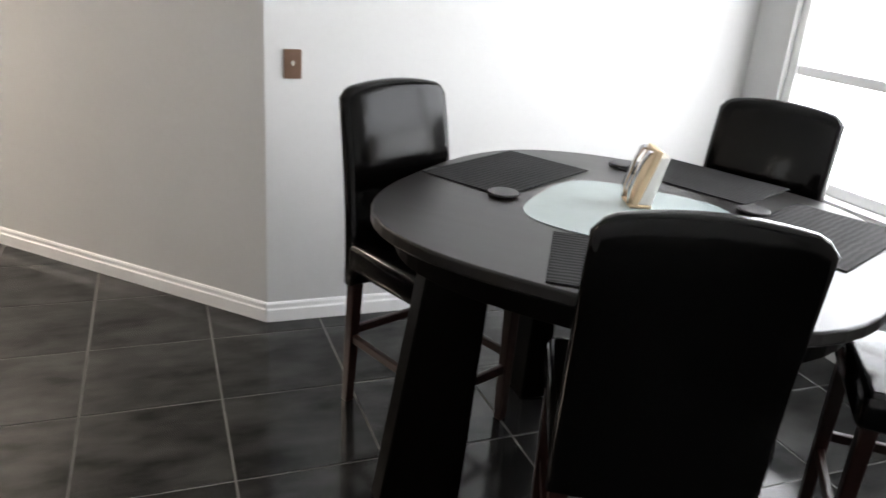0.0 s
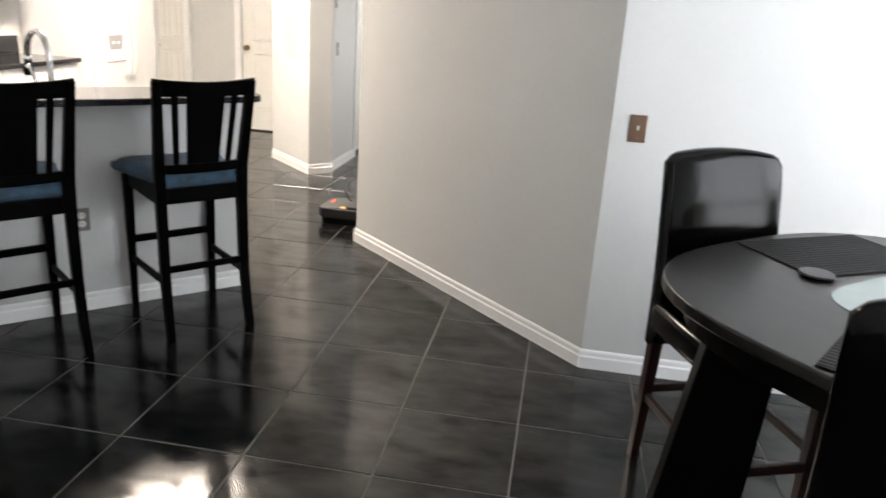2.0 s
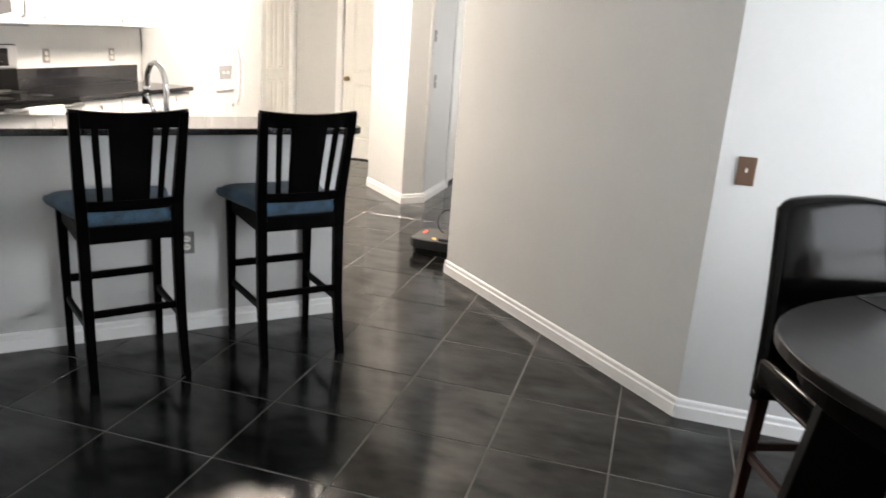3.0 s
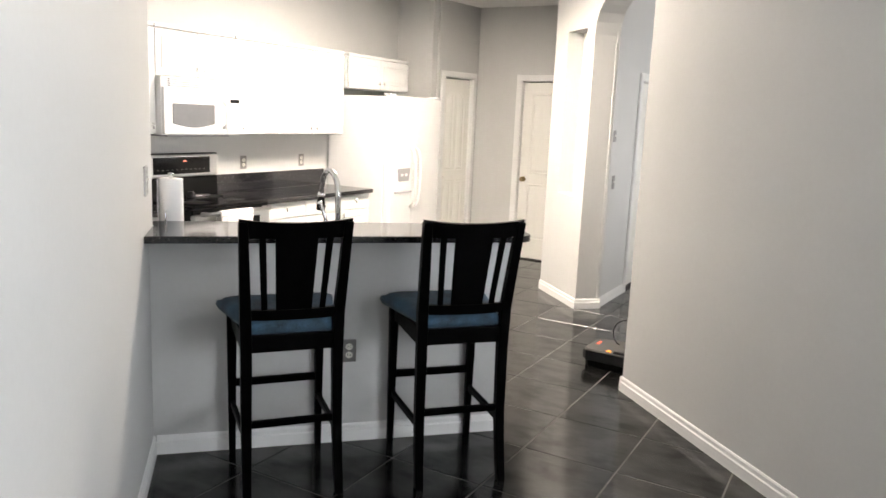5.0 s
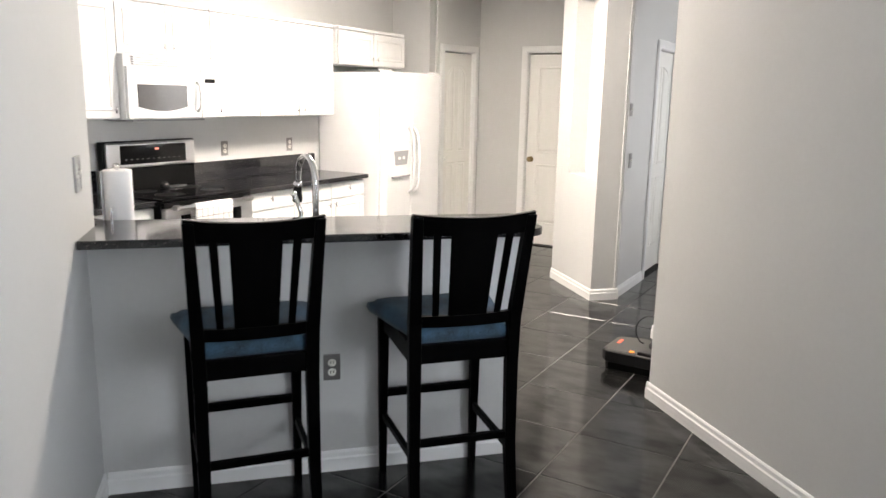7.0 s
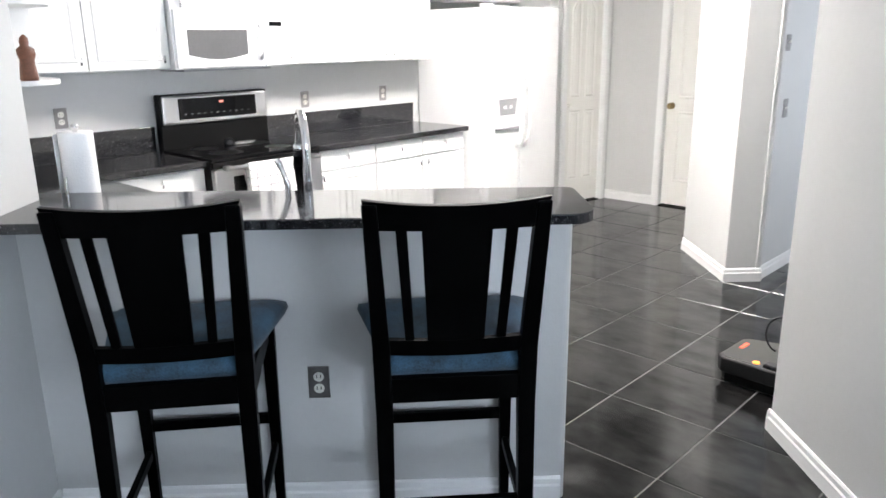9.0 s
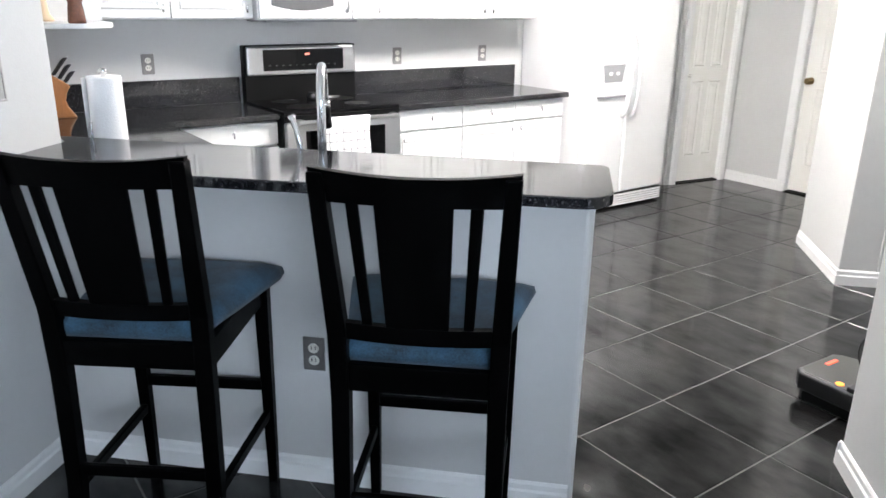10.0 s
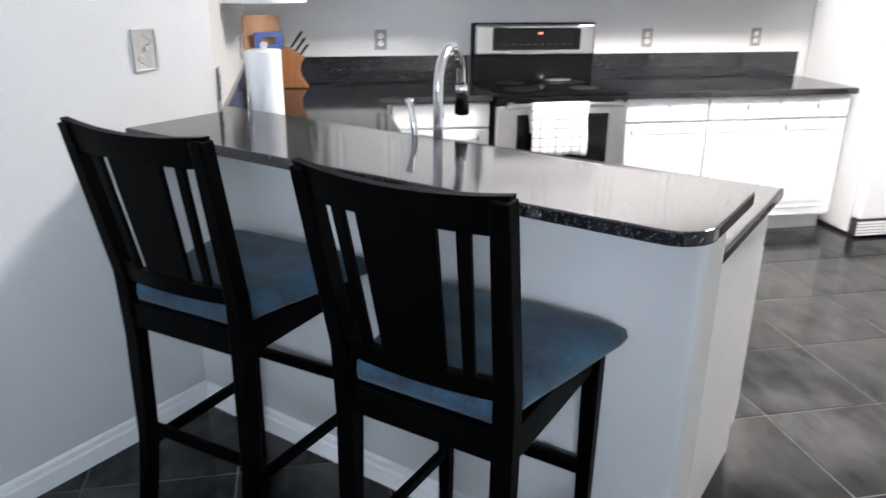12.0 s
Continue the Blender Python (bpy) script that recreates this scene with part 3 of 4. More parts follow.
# wall cabinets
wall_cabinet(at_kitchen(2.80, -4.105), 0.945, 1.42, 2.17, [(0.06, 0.475, 0.43), (0.475, 0.945, 0.90)], "white two-door wall cabinet beside the microwave")
wall_cabinet(at_kitchen(3.747, -4.105), 0.775, 1.835, 2.17, [(0, 0.388, 0.35), (0.388, 0.775, 0.425)], "short white wall cabinet above the microwave")
wall_cabinet(at_kitchen(4.525, -4.105), 1.40, 1.42, 2.17, [(0, 0.48, 0.05), (0.48, 0.94, 0.90), (0.94, 1.40, 0.98)], "white three-door wall cabinet over the worktop")
wall_cabinet(at_kitchen(6.0, -4.105), 1.06, 1.87, 2.17, [(0, 0.53, 0.49), (0.53, 1.06, 0.57)], "short white wall cabinet above the fridge")


def side_wall_cabinet():
    p = W(2.77, -3.37)
    c = thing("wall_cabinet", pose(p.x, p.y, 0, 0, 0, 225), "white wall cabinet on the kitchen side wall", "cabinet", "kitchen wall cabinets")
    part("body", box(B(), 0.001, 0.695, 0.032, 0.367, 1.42, 2.17, 0.002), CABINET, c)
    front(c, "door", 0.0, 0.69, 1.424, 2.166, 0.02)
    s = thing("corner_shelf", pose(p.x, p.y, 0, 0, 0, 225), "white open end shelf with rounded boards", "shelf")
    out = [(0.0, 0.367), (0.0, 0.012)]
    for i in range(0, 9):
        a = radians(90 * i / 8)
        out.append((-0.22 - 0.17 * math.sin(a), 0.012 + 0.17 * (1 - math.cos(a))))
    out.append((-0.39, 0.367))
    for z in (1.42, 1.715, 1.97, 2.15):
        part("shelf_board", prism(B(), out, z, z + 0.02, 0.003, 2), CABINET, s)
    part("back_panel", box(B(), -0.39, 0.0, 0.359, 0.367, 1.44, 2.15), CABINET, s)
    part("side_panel", box(B(), -0.018, -0.001, 0.012, 0.358, 1.44, 2.15), CABINET, s)


side_wall_cabinet()

# worktops


def worktop(name, outline, z0, z1, label, bev=0.008):
    return solo(name, prism(B(), outline, z0, z1, bev), GRANITE, None, label, "worktop")


worktop("worktop", [xy(W(UL + 0.003, -2.60)), xy(W(UL + 0.003, NB + 0.003)), xy(W(3.748, NB + 0.003)), xy(W(3.748, -3.80)), xy(W(3.12, -3.80)), (-4.25, 0.162), (-4.25, 1.662), (-3.473, 1.662), (-3.473, -0.10)], 0.876, 0.914, "dark speckled granite worktop wrapping the corner")
worktop("worktop", [xy(W(4.528, NB + 0.003)), xy(W(6.02, NB + 0.003)), xy(W(6.02, -3.80)), xy(W(4.528, -3.80))], 0.876, 0.914, "dark speckled granite worktop between cooker and fridge")


def backsplash(m, length):
    return solo("backsplash", box(B(), 0, length, -0.024, -0.003, 0.9155, 1.07, 0.003), GRANITE, m, "dark granite upstand along the wall", "backsplash")


p = W(UL, -2.70)
backsplash(pose(p.x, p.y, 0, 0, 0, 225), 1.68)
backsplash(at_kitchen(2.45, NB), 1.295)
backsplash(at_kitchen(4.53, NB), 1.47)


def breakfast_bar():
    pts = [(-3.325, -0.078)]
    for i in range(6):
        a = radians(90 * i / 5)
        pts.append((-3.35 + 0.025 * math.cos(a), 1.652 + 0.025 * math.sin(a)))
    bm = prism(B(), pts + [(-3.47, 1.677), (-3.47, -0.078)], 0, 1.042, 0)
    solo("wall_breakfast_bar", bm, PAINT, None, "low grey painted half wall under the breakfast bar", "wall", kind="structure")
    skirting((-3.325, -0.064), (-3.325, 1.66), 0.0, 1.724)
    pts = [(-3.135, -0.076)]
    for cx, cy, a0, r in ((-3.225, 1.625, 0, 0.09), (-3.52, 1.68, 90, 0.035)):
        for i in range(7):
            a = radians(a0 + 90 * i / 6)
            pts.append((cx + r * math.cos(a), cy + r * math.sin(a)))
    pts += [(-3.605, -0.17), (-3.505, -0.073)]
    solo("countertop", prism(B(), pts, 1.045, 1.077, 0.004, 2), GRANITE, None, "raised dark granite breakfast bar top with rounded corner", "worktop")


breakfast_bar()


def cooker():
    c = thing("cooker", at_kitchen(3.752, -3.77), "stainless steel electric range with black glass hob", "cooker")
    w = 0.772
    part("body", box(B(), 0.003, w - 0.003, 0.02, 0.60, 0.06, 0.905, 0.004), BLACKENAMEL, c)
    part("hob", box(B(), 0.0, w, -0.012, 0.57, 0.905, 0.928, 0.006), BLACKGLASS, c, "black ceramic hob")
    for x, y, r in ((0.2, 0.16, 0.10), (0.57, 0.16, 0.085), (0.2, 0.42, 0.085), (0.57, 0.42, 0.10)):
        bm = lathe(B(), [(r, 0.0), (r, 0.0008)], 36, (x, y, 0.928))
        part("burner_ring", bm, BLACKENAMEL, c)
    part("backguard", box(B(), 0.0, w, 0.555, 0.62, 0.90, 1.262, 0.008), BLACKENAMEL, c)
    part("control_panel", box(B(), 0.012, w - 0.012, 0.535, 0.565, 1.078, 1.255, 0.012), STEEL, c)
    d = part("control_glass", box(B(), 0.115, w - 0.10, 0.530, 0.54, 1.105, 1.235, 0.004), BLACKGLASS, c)
    part("clock_display", box(B(), 0.398, 0.428, 0.5285, 0.531, 1.198, 1.210, 0.0), DISPLAY, d)
    for i in range(11):
        part("button", box(B(), 0.15 + 0.045 * i, 0.165 + 0.045 * i, 0.5285, 0.531, 1.135, 1.141, 0.0), DULLGREY, d)
    door = part("oven_door", box(B(), 0.006, w - 0.006, -0.03, 0.02, 0.235, 0.862, 0.008), STEEL, c)
    part("oven_window", box(B(), 0.12, w - 0.12, -0.033, -0.028, 0.36, 0.815, 0.01), BLACKGLASS, door)
    part("vent_strip", box(B(), 0.006, w - 0.006, -0.012, 0.02, 0.868, 0.903, 0.003), BLACKENAMEL, c)
    bm = tube(B(), [(0.06, -0.085, 0.872), (w - 0.06, -0.085, 0.872)], 0.013, 16)
    for x in (0.075, w - 0.075):
        box(bm, x - 0.02, x + 0.02, -0.085, -0.028, 0.853, 0.885, 0.005)
    part("door_handle", bm, STEEL, door, "steel bar handle")
    part("drawer", box(B(), 0.006, w - 0.006, -0.02, 0.02, 0.07, 0.225, 0.006), STEEL, c)


cooker()


def tea_towel():
    bm = B()
    cols, prof = 22, []
    for i in range(9):
        prof.append((-0.108 - 0.002 * math.sin(i), 0.60 + 0.033 * i))
    for i in range(7):
        a = math.pi * i / 6
        prof.append((-0.085 - 0.0165 * math.cos(a), 0.872 + 0.0165 * math.sin(a)))
    for i in range(1, 6):
        prof.append((-0.064, 0.872 - 0.03 * i))
    grid = []
    for k in range(cols + 1):
        x = 0.18 + 0.322 * k / cols
        ripple = 0.006 * math.sin(k * 0.9) + 0.004 * math.sin(k * 2.1 + 1)
        grid.append([bm.verts.new((x + 0.006 * math.sin(j * 0.7 + k * 0.3), y + (ripple * max(0, (0.86 - z) / 0.25) if y < -0.1 else 0), z + (0.006 * math.sin(k * 0.5) if j == 0 else 0))) for j, (y, z) in enumerate(prof)])
    for a, b in zip(grid, grid[1:]):
        for j in range(len(prof) - 1):
            bm.faces.new((a[j], b[j], b[j + 1], a[j + 1])).smooth = True
    ob = solo("tea_towel", bm, TEATOWEL, at_kitchen(3.752, -3.77), "white tea towel with thin dark checks over the oven handle", "towel")
    mod = ob.modifiers.new("thick", "SOLIDIFY")
    mod.thickness, mod.offset = 0.003, 1
    return ob


tea_towel()


def spoon_rest():
    rest = thing("spoon_rest", at_kitchen(4.26, -4.225, 0.9285) @ pose(0, 0, 0, 0, 0, 6), "shallow steel spoon rest with a black grip on the hob", "spoon rest")
    bm = lathe(B(), [(0.04, 0.0), (0.056, 0.003), (0.062, 0.010), (0.058, 0.010), (0.048, 0.004), (0.0, 0.003)], 32)
    bmesh.ops.scale(bm, vec=(1.5, 0.7, 1.0), verts=bm.verts)
    part("dish", bm, STEEL, rest)
    part("grip", lathe(B(), [(0.028, 0.0), (0.034, 0.012), (0.030, 0.032), (0.018, 0.044)], 20, (-0.115, 0.0, 0.0)), BLACKPLASTIC, rest, "black rounded grip")


spoon_rest()


def microwave():
    c = thing("microwave", at_kitchen(3.75, -4.03), "white over-the-range microwave with dark window", "microwave")
    w, z0, z1 = 0.768, 1.405, 1.833
    part("body", box(B(), 0.0, w, 0.03, 0.375, z0 + 0.012, z1 - 0.002, 0.004), APPLIANCE, c)
    door = part("door", box(B(), 0.004, 0.60, 0.0, 0.03, z0 + 0.02, z1 - 0.075, 0.008), APPLIANCE, c)
    pts = [(0.075, 1.645), (0.075, 1.50)]
    for i in range(0, 11):
        t = i / 10
        pts.append((0.075 + 0.40 * t, 1.50 - 0.028 * math.sin(math.pi * t)))
    pts += [(0.475, 1.645)]
    part("door_window", upright(B(), pts, -0.003, 0.002, 0.001), MICROGLASS, door, "dark glass door window")
    bm = tube(B(), [(0.565, 0.0, 1.47), (0.565, -0.03, 1.49), (0.568, -0.038, 1.57), (0.565, -0.03, 1.65), (0.565, 0.0, 1.67)], 0.011, 12)
    part("door_handle", bm, APPLIANCE, door, "curved white handle")
    part("control_panel", box(B(), 0.606, w - 0.004, 0.0, 0.03, z0 + 0.02, z1 - 0.075, 0.006), APPLIANCE, c)
    part("display", box(B(), 0.635, 0.73, -0.003, 0.002, 1.665, 1.693, 0.002), BLACKGLASS, c)
    for i in range(4):
        for k in range(3):
            part("button", box(B(), 0.638 + 0.033 * k, 0.662 + 0.033 * k, -0.002, 0.001, 1.49 + 0.042 * i, 1.512 + 0.042 * i, 0.001), APPLIANCE, c)
    for i in range(4):
        part("vent_slat", box(B(), 0.06, w - 0.06, 0.004, 0.03, z1 - 0.066 + 0.015 * i, z1 - 0.057 + 0.015 * i, 0.002), APPLIANCE, c)
    part("underside", box(B(), 0.05, w - 0.12, 0.03, 0.33, z0, z0 + 0.014, 0.002), APPLGREY, c, "grey grease filter panel")


microwave()


def fridge():
    c = thing("fridge", at_kitchen(6.065, -3.64), "white side-by-side fridge freezer with ice dispenser", "fridge")
    w, h, split = 0.93, 1.812, 0.41
    part("body", box(B(), 0.0, w, 0.085, 0.755, 0.02, h - 0.01, 0.006), APPLIANCE, c)
    ld = part("door", box(B(), 0.002, split - 0.003, 0.0, 0.08, 0.125, h, 0.018, 3), APPLIANCE, c, "narrow freezer door")
    rd = part("door", box(B(), split + 0.003, w - 0.002, 0.0, 0.08, 0.125, h, 0.018, 3), APPLIANCE, c, "wide fridge door")
    for d, x in ((ld, split - 0.045), (rd, split + 0.045)):
        bm = tube(B(), [(x, 0.0, 0.72), (x, -0.042, 0.76), (x, -0.062, 0.86), (x, -0.068, 1.0), (x, -0.062, 1.16), (x, -0.042, 1.27), (x, 0.0, 1.32)], [0.013, 0.013, 0.012, 0.012, 0.012, 0.013, 0.013], 12)
        part("handle", bm, APPLIANCE, d, "long bowed white handle")
    bm = upright(B(), [(0.128, 1.112), (0.15, 0.985), (0.335, 0.985), (0.36, 1.112)], -0.004, 0.002, 0.001)
    part("dispenser", bm, APPLGREY, ld, "grey ice and water dispenser")
    for x in (0.19, 0.265):
        part("dispenser_lever", box(B(), x, x + 0.03, -0.012, -0.003, 1.035, 1.06, 0.003), APPLIANCE, ld)
    part("drip_tray", box(B(), 0.085, 0.38, -0.018, 0.002, 0.872, 0.887, 0.004), APPLGREY, ld)
    part("top_hinge", box(B(), w - 0.09, w - 0.01, 0.02, 0.10, h, h + 0.018, 0.005), APPLIANCE, c)
    part("top_hinge", box(B(), 0.01, 0.09, 0.02, 0.10, h, h + 0.018, 0.005), APPLIANCE, c)
    g = part("grille", box(B(), 0.01, w - 0.01, 0.02, 0.085, 0.012, 0.118, 0.004), DULLGREY, c, "white slatted floor grille")
    for i in range(5):
        part("slat", box(B(), 0.012, w - 0.012, 0.004, 0.02, 0.020 + 0.019 * i, 0.033 + 0.019 * i, 0.002), APPLIANCE, g)


fridge()


def outlet(m, plate_mat, kind="outlet", w=0.072, h=0.116, label=""):
    c = thing("wall_outlet" if kind == "outlet" else "light_switch", m, label, "outlet" if kind == "outlet" else "switch")
    part("plate", box(B(), -w / 2, w / 2, -0.006, 0, -h / 2, h / 2, 0.003), plate_mat, c)
    if kind == "outlet":
        for z in (-0.021, 0.021):
            s = part("socket", upright(B(), [(0.0175 * math.cos(a), z + 0.0165 * math.sin(a)) for a in [math.pi * i / 8 for i in range(16)]], -0.009, -0.005), IVORY, c)
            for x in (-0.0065, 0.0065):
                part("slot", box(B(), x - 0.0012, x + 0.0012, -0.0095, -0.0085, z - 0.004, z + 0.008), BLACKPLASTIC, s)
    else:
        n = 2 if w > 0.1 else 1
        for i in range(n):
            x = (i - (n - 1) / 2) * 0.046
            part("toggle", beam(B(), (x, -0.004, 0.0), (x, -0.018, 0.008), 0.008, 0.014, bev=0.001), IVORY, c)
    for z in (-h / 2 + 0.02, h / 2 - 0.02) if kind != "outlet" else (0.0,):
        bm = lathe(B(), [(0.003, 0), (0.0025, 0.0015)], 10)
        bmesh.ops.transform(bm, matrix=pose(0, -0.006, z, 90), verts=bm.verts)
        part("screw", bm, plate_mat, c)
    return c


for u in (3.207, 4.914, 5.68):
    outlet(at_kitchen(u, NB, 1.163), PEWTER, label="pewter-plated double outlet above the worktop")
outlet(pose(-3.325, 0.838, 0.473, 0, 0, 90), PEWTER, label="dark-plated double outlet on the half wall")
p = W(3.024, 0.809)
outlet(pose(p.x, p.y, 1.133, 0, 0, 45), BRONZEPLATE, "switch", label="bronze-plated light switch on the white wall")
plate = outlet(pose(-3.236, -0.078, 1.305, 0, 0, 180), SILVER, "switch", w=0.085, h=0.13, label="ornate pewter switch plate above the bar")
for x0, x1, z0, z1 in ((-0.0425, 0.0425, 0.057, 0.065), (-0.0425, 0.0425, -0.065, -0.057), (-0.0425, -0.0355, -0.057, 0.057), (0.0355, 0.0425, -0.057, 0.057)):
    part("border", box(B(), x0, x1, -0.0095, -0.005, z0, z1, 0.002), SILVER, plate)
for k in (-1, 1):
    curl = [(k * (0.010 + 0.016 * math.sin(i * 0.55)), -0.0065, k * (0.014 + 0.0042 * i)) for i in range(9)]
    part("relief", tube(B(), curl, [0.0035 - 0.00022 * i for i in range(9)], 8), SILVER, plate, "raised scroll")
for n, z in ((-2.63, 1.16), (-3.98, 1.165)):
    p = W(UL, n)
    outlet(pose(p.x, p.y, z, 0, 0, 225), PEWTER, label="pewter-plated outlet on the kitchen side wall")
for u, z, h in ((6.555, 1.528, 0.10), (6.62, 1.12, 0.12)):
    p = W(u, -1.62)
    outlet(pose(p.x, p.y, z, 0, 0, 135), PEWTER, "switch", h=h, label="pewter control plate on the hall wall")


def faucet():
    c = thing("faucet", pose(-3.578, 0.803, 0.914, 0, 0, 195.5), "tall chrome gooseneck kitchen faucet with pull-down head", "faucet")
    part("base", lathe(B(), [(0.032, 0), (0.032, 0.008), (0.024, 0.016), (0.021, 0.06), (0.017, 0.07)], 24), CHROME, c)
    pts = [(0, 0, 0.06), (0, 0, 0.2), (0, 0, 0.303)]
    r = 0.112
    for i in range(1, 15):
        a = math.pi * (1 - i / 14.0)
        pts.append((r + r * math.cos(a), 0, 0.306 + r * math.sin(a)))
    pts.append((2 * r + 0.004, 0, 0.288))
    part("neck", tube(B(), pts, 0.0145, 18), CHROME, c)
    part("collar", tube(B(), [(2 * r + 0.004, 0, 0.292), (2 * r + 0.005, 0, 0.288), (2 * r + 0.007, 0, 0.272), (2 * r + 0.0073, 0, 0.269)], [0.0155, 0.0195, 0.0205, 0.019], 20), CHROME, c)
    part("spray_head", tube(B(), [(2 * r + 0.007, 0, 0.271), (2 * r + 0.0095, 0, 0.250), (2 * r + 0.0130, 0, 0.218), (2 * r + 0.0150, 0, 0.200), (2 * r + 0.0152, 0, 0.197)], [0.0185, 0.0205, 0.0238, 0.0235, 0.0205], 20), BLACKGLASS, c, "glossy black pull-down spray head")
    bm = lathe(B(), [(0.024, 0), (0.024, 0.006), (0.016, 0.014), (0.014, 0.10), (0.016, 0.13)], 20, (0, 0.078, 0))
    tube(bm, [(0, 0.078, 0.12), (-0.004, 0.072, 0.15), (-0.010, 0.070, 0.185), (0.002, 0.082, 0.23), (0.010, 0.092, 0.258), (0.016, 0.096, 0.27)], [0.0125, 0.0095, 0.0105, 0.0085, 0.011, 0.015], 12)
    part("lever", bm, CHROME, c, "curved chrome lever")
    s = thing("sink", pose(-3.98, 0.74, 0.914), "steel sink let into the worktop", "sink")
    part("rim", prism(B(), rounded(-0.21, 0.21, -0.36, 0.36, 0.05), 0.0005, 0.006, 0.002), STEEL, s)
    # flat black sheet on the rim stands for the basin's shaded hollow
    part("basin_dark_sheet", prism(B(), rounded(-0.18, 0.18, -0.33, 0.33, 0.05), 0.006, 0.0075), BLACKENAMEL, s)


faucet()


def paper_towel():
    c = thing("paper_towel_holder", pose(-3.672, -0.008, 0.9145), "white paper towel roll on a steel stand", "paper towel")
    part("base", lathe(B(), [(0.085, 0), (0.085, 0.008), (0.08, 0.012)], 32), STEEL, c)
    part("rod", lathe(B(), [(0.008, 0.012), (0.008, 0.372), (0.014, 0.376), (0.014, 0.386), (0.006, 0.392)], 14), CHROME, c)
    prof = [(0.02, 0.014), (0.056, 0.014), (0.0575, 0.02), (0.058, 0.15), (0.057, 0.29), (0.0575, 0.358), (0.0555, 0.364), (0.02, 0.362)]
    part("roll", lathe(B(), prof, 40), PAPER, c)
    part("loose_sheet", box(B(), 0.0, 0.040, -0.0605, -0.0585, 0.014, 0.360, 0.0), PAPER, c)
    part("tension_arm", tube(B(), [(0.074, -0.02, 0.008), (0.074, -0.02, 0.20), (0.070, -0.02, 0.215)], 0.005, 10), CHROME, c)


paper_towel()


def knife_block():
    """Local x along the block: the slotted face and the handles slope up towards +x, the front below them is hollowed."""
    p = W(2.665, -4.27)
    c = thing("knife_block", pose(p.x, p.y, 0.9145, 0, 0, 130), "honey-coloured wooden block full of black-handled knives", "knife block")
    k = 0.91
    out = [(-0.112, 0.0), (0.112, 0.0), (0.092, 0.03), (0.070, 0.065), (0.062, 0.10), (0.070, 0.14), (0.094, 0.180), (0.088, 0.19), (0.008, 0.246), (-0.020, 0.248), (-0.055, 0.225), (-0.085, 0.185), (-0.105, 0.13), (-0.112, 0.06)]
    part("block", upright(B(), [(x * k, z * k) for x, z in out], -0.047, 0.047, 0.008), KNIFEWOOD, c)
    d = Vector((0.60, 0, 0.80))
    for i in range(3):
        for j in range(4):
            base = Vector((0.010 + 0.026 * i, -0.034 + 0.0226 * j, 0.216 - 0.0195 * i))
            tip = base + d * (0.122 - 0.020 * i - 0.006 * j)
            handle = part("knife_handle", beam(B(), base, tip, 0.014, 0.013, 0.020, 0.015, 0.004), BLACKPLASTIC, c)
            part("bolster", beam(B(), base - d * 0.004, base + d * 0.011, 0.016, 0.015, bev=0.003), STEEL, handle, "steel bolster")
            part("end_cap", beam(B(), tip - d * 0.002, tip + d * 0.004, 0.018, 0.0135, bev=0.002), STEEL, handle, "steel end cap")


knife_block()


def boards():
    p = W(2.55, -4.27)
    c = thing("cutting_board", pose(p.x, p.y, 0.9145, 0, 0, 160) @ pose(0, 0, 0, -7), "wooden cutting board leaning in the kitchen corner", "cutting board")
    part("board", upright(B(), rounded(-0.125, 0.095, 0.0, 0.40, 0.03), -0.01, 0.01, 0.004), BOARDWOOD, c)
    p = W(2.575, -4.225)
    b = thing("cutting_board", pose(p.x, p.y, 0.9145, 0, 0, 160) @ pose(0, 0, 0, -8), "blue plastic cutting board with a handle slot", "cutting board")
    bm = B()
    box(bm, -0.085, 0.085, -0.005, 0.005, 0.0, 0.245, 0.003)
    box(bm, -0.085, -0.04, -0.005, 0.005, 0.245, 0.30, 0.003)
    box(bm, 0.04, 0.085, -0.005, 0.005, 0.245, 0.30, 0.003)
    box(bm, -0.0849, 0.0849, -0.0049, 0.0049, 0.28, 0.312, 0.003)
    part("board", bm, BLUEPLASTIC, b)


boards()


def figurine():
    p = W(2.60, -2.985)
    prof = [(0.036, 0.0), (0.038, 0.01), (0.033, 0.05), (0.030, 0.075), (0.040, 0.095), (0.038, 0.115), (0.018, 0.128), (0.020, 0.14), (0.019, 0.155), (0.006, 0.166)]
    bm = lathe(B(), prof, 20)
    for v in bm.verts:
        k = 1 + 0.18 * noise.noise(v.co * 45)
        v.co.x, v.co.y = v.co.x * k, v.co.y * k * 0.8
    solo("figurine", bm, FIGURE, pose(p.x, p.y, 1.4405, 0, 0, 40), "small dark brown carved figurine on the open shelf", "figurine", smooth=True)
    p = W(2.52, -3.25)
    solo("candlestick", lathe(B(), [(0.045, 0), (0.045, 0.01), (0.03, 0.03), (0.022, 0.10), (0.026, 0.16), (0.018, 0.2), (0.03, 0.215)], 24), CREAM, pose(p.x, p.y, 1.4405), "pale turned ornament on the open shelf", "ornament")


figurine()


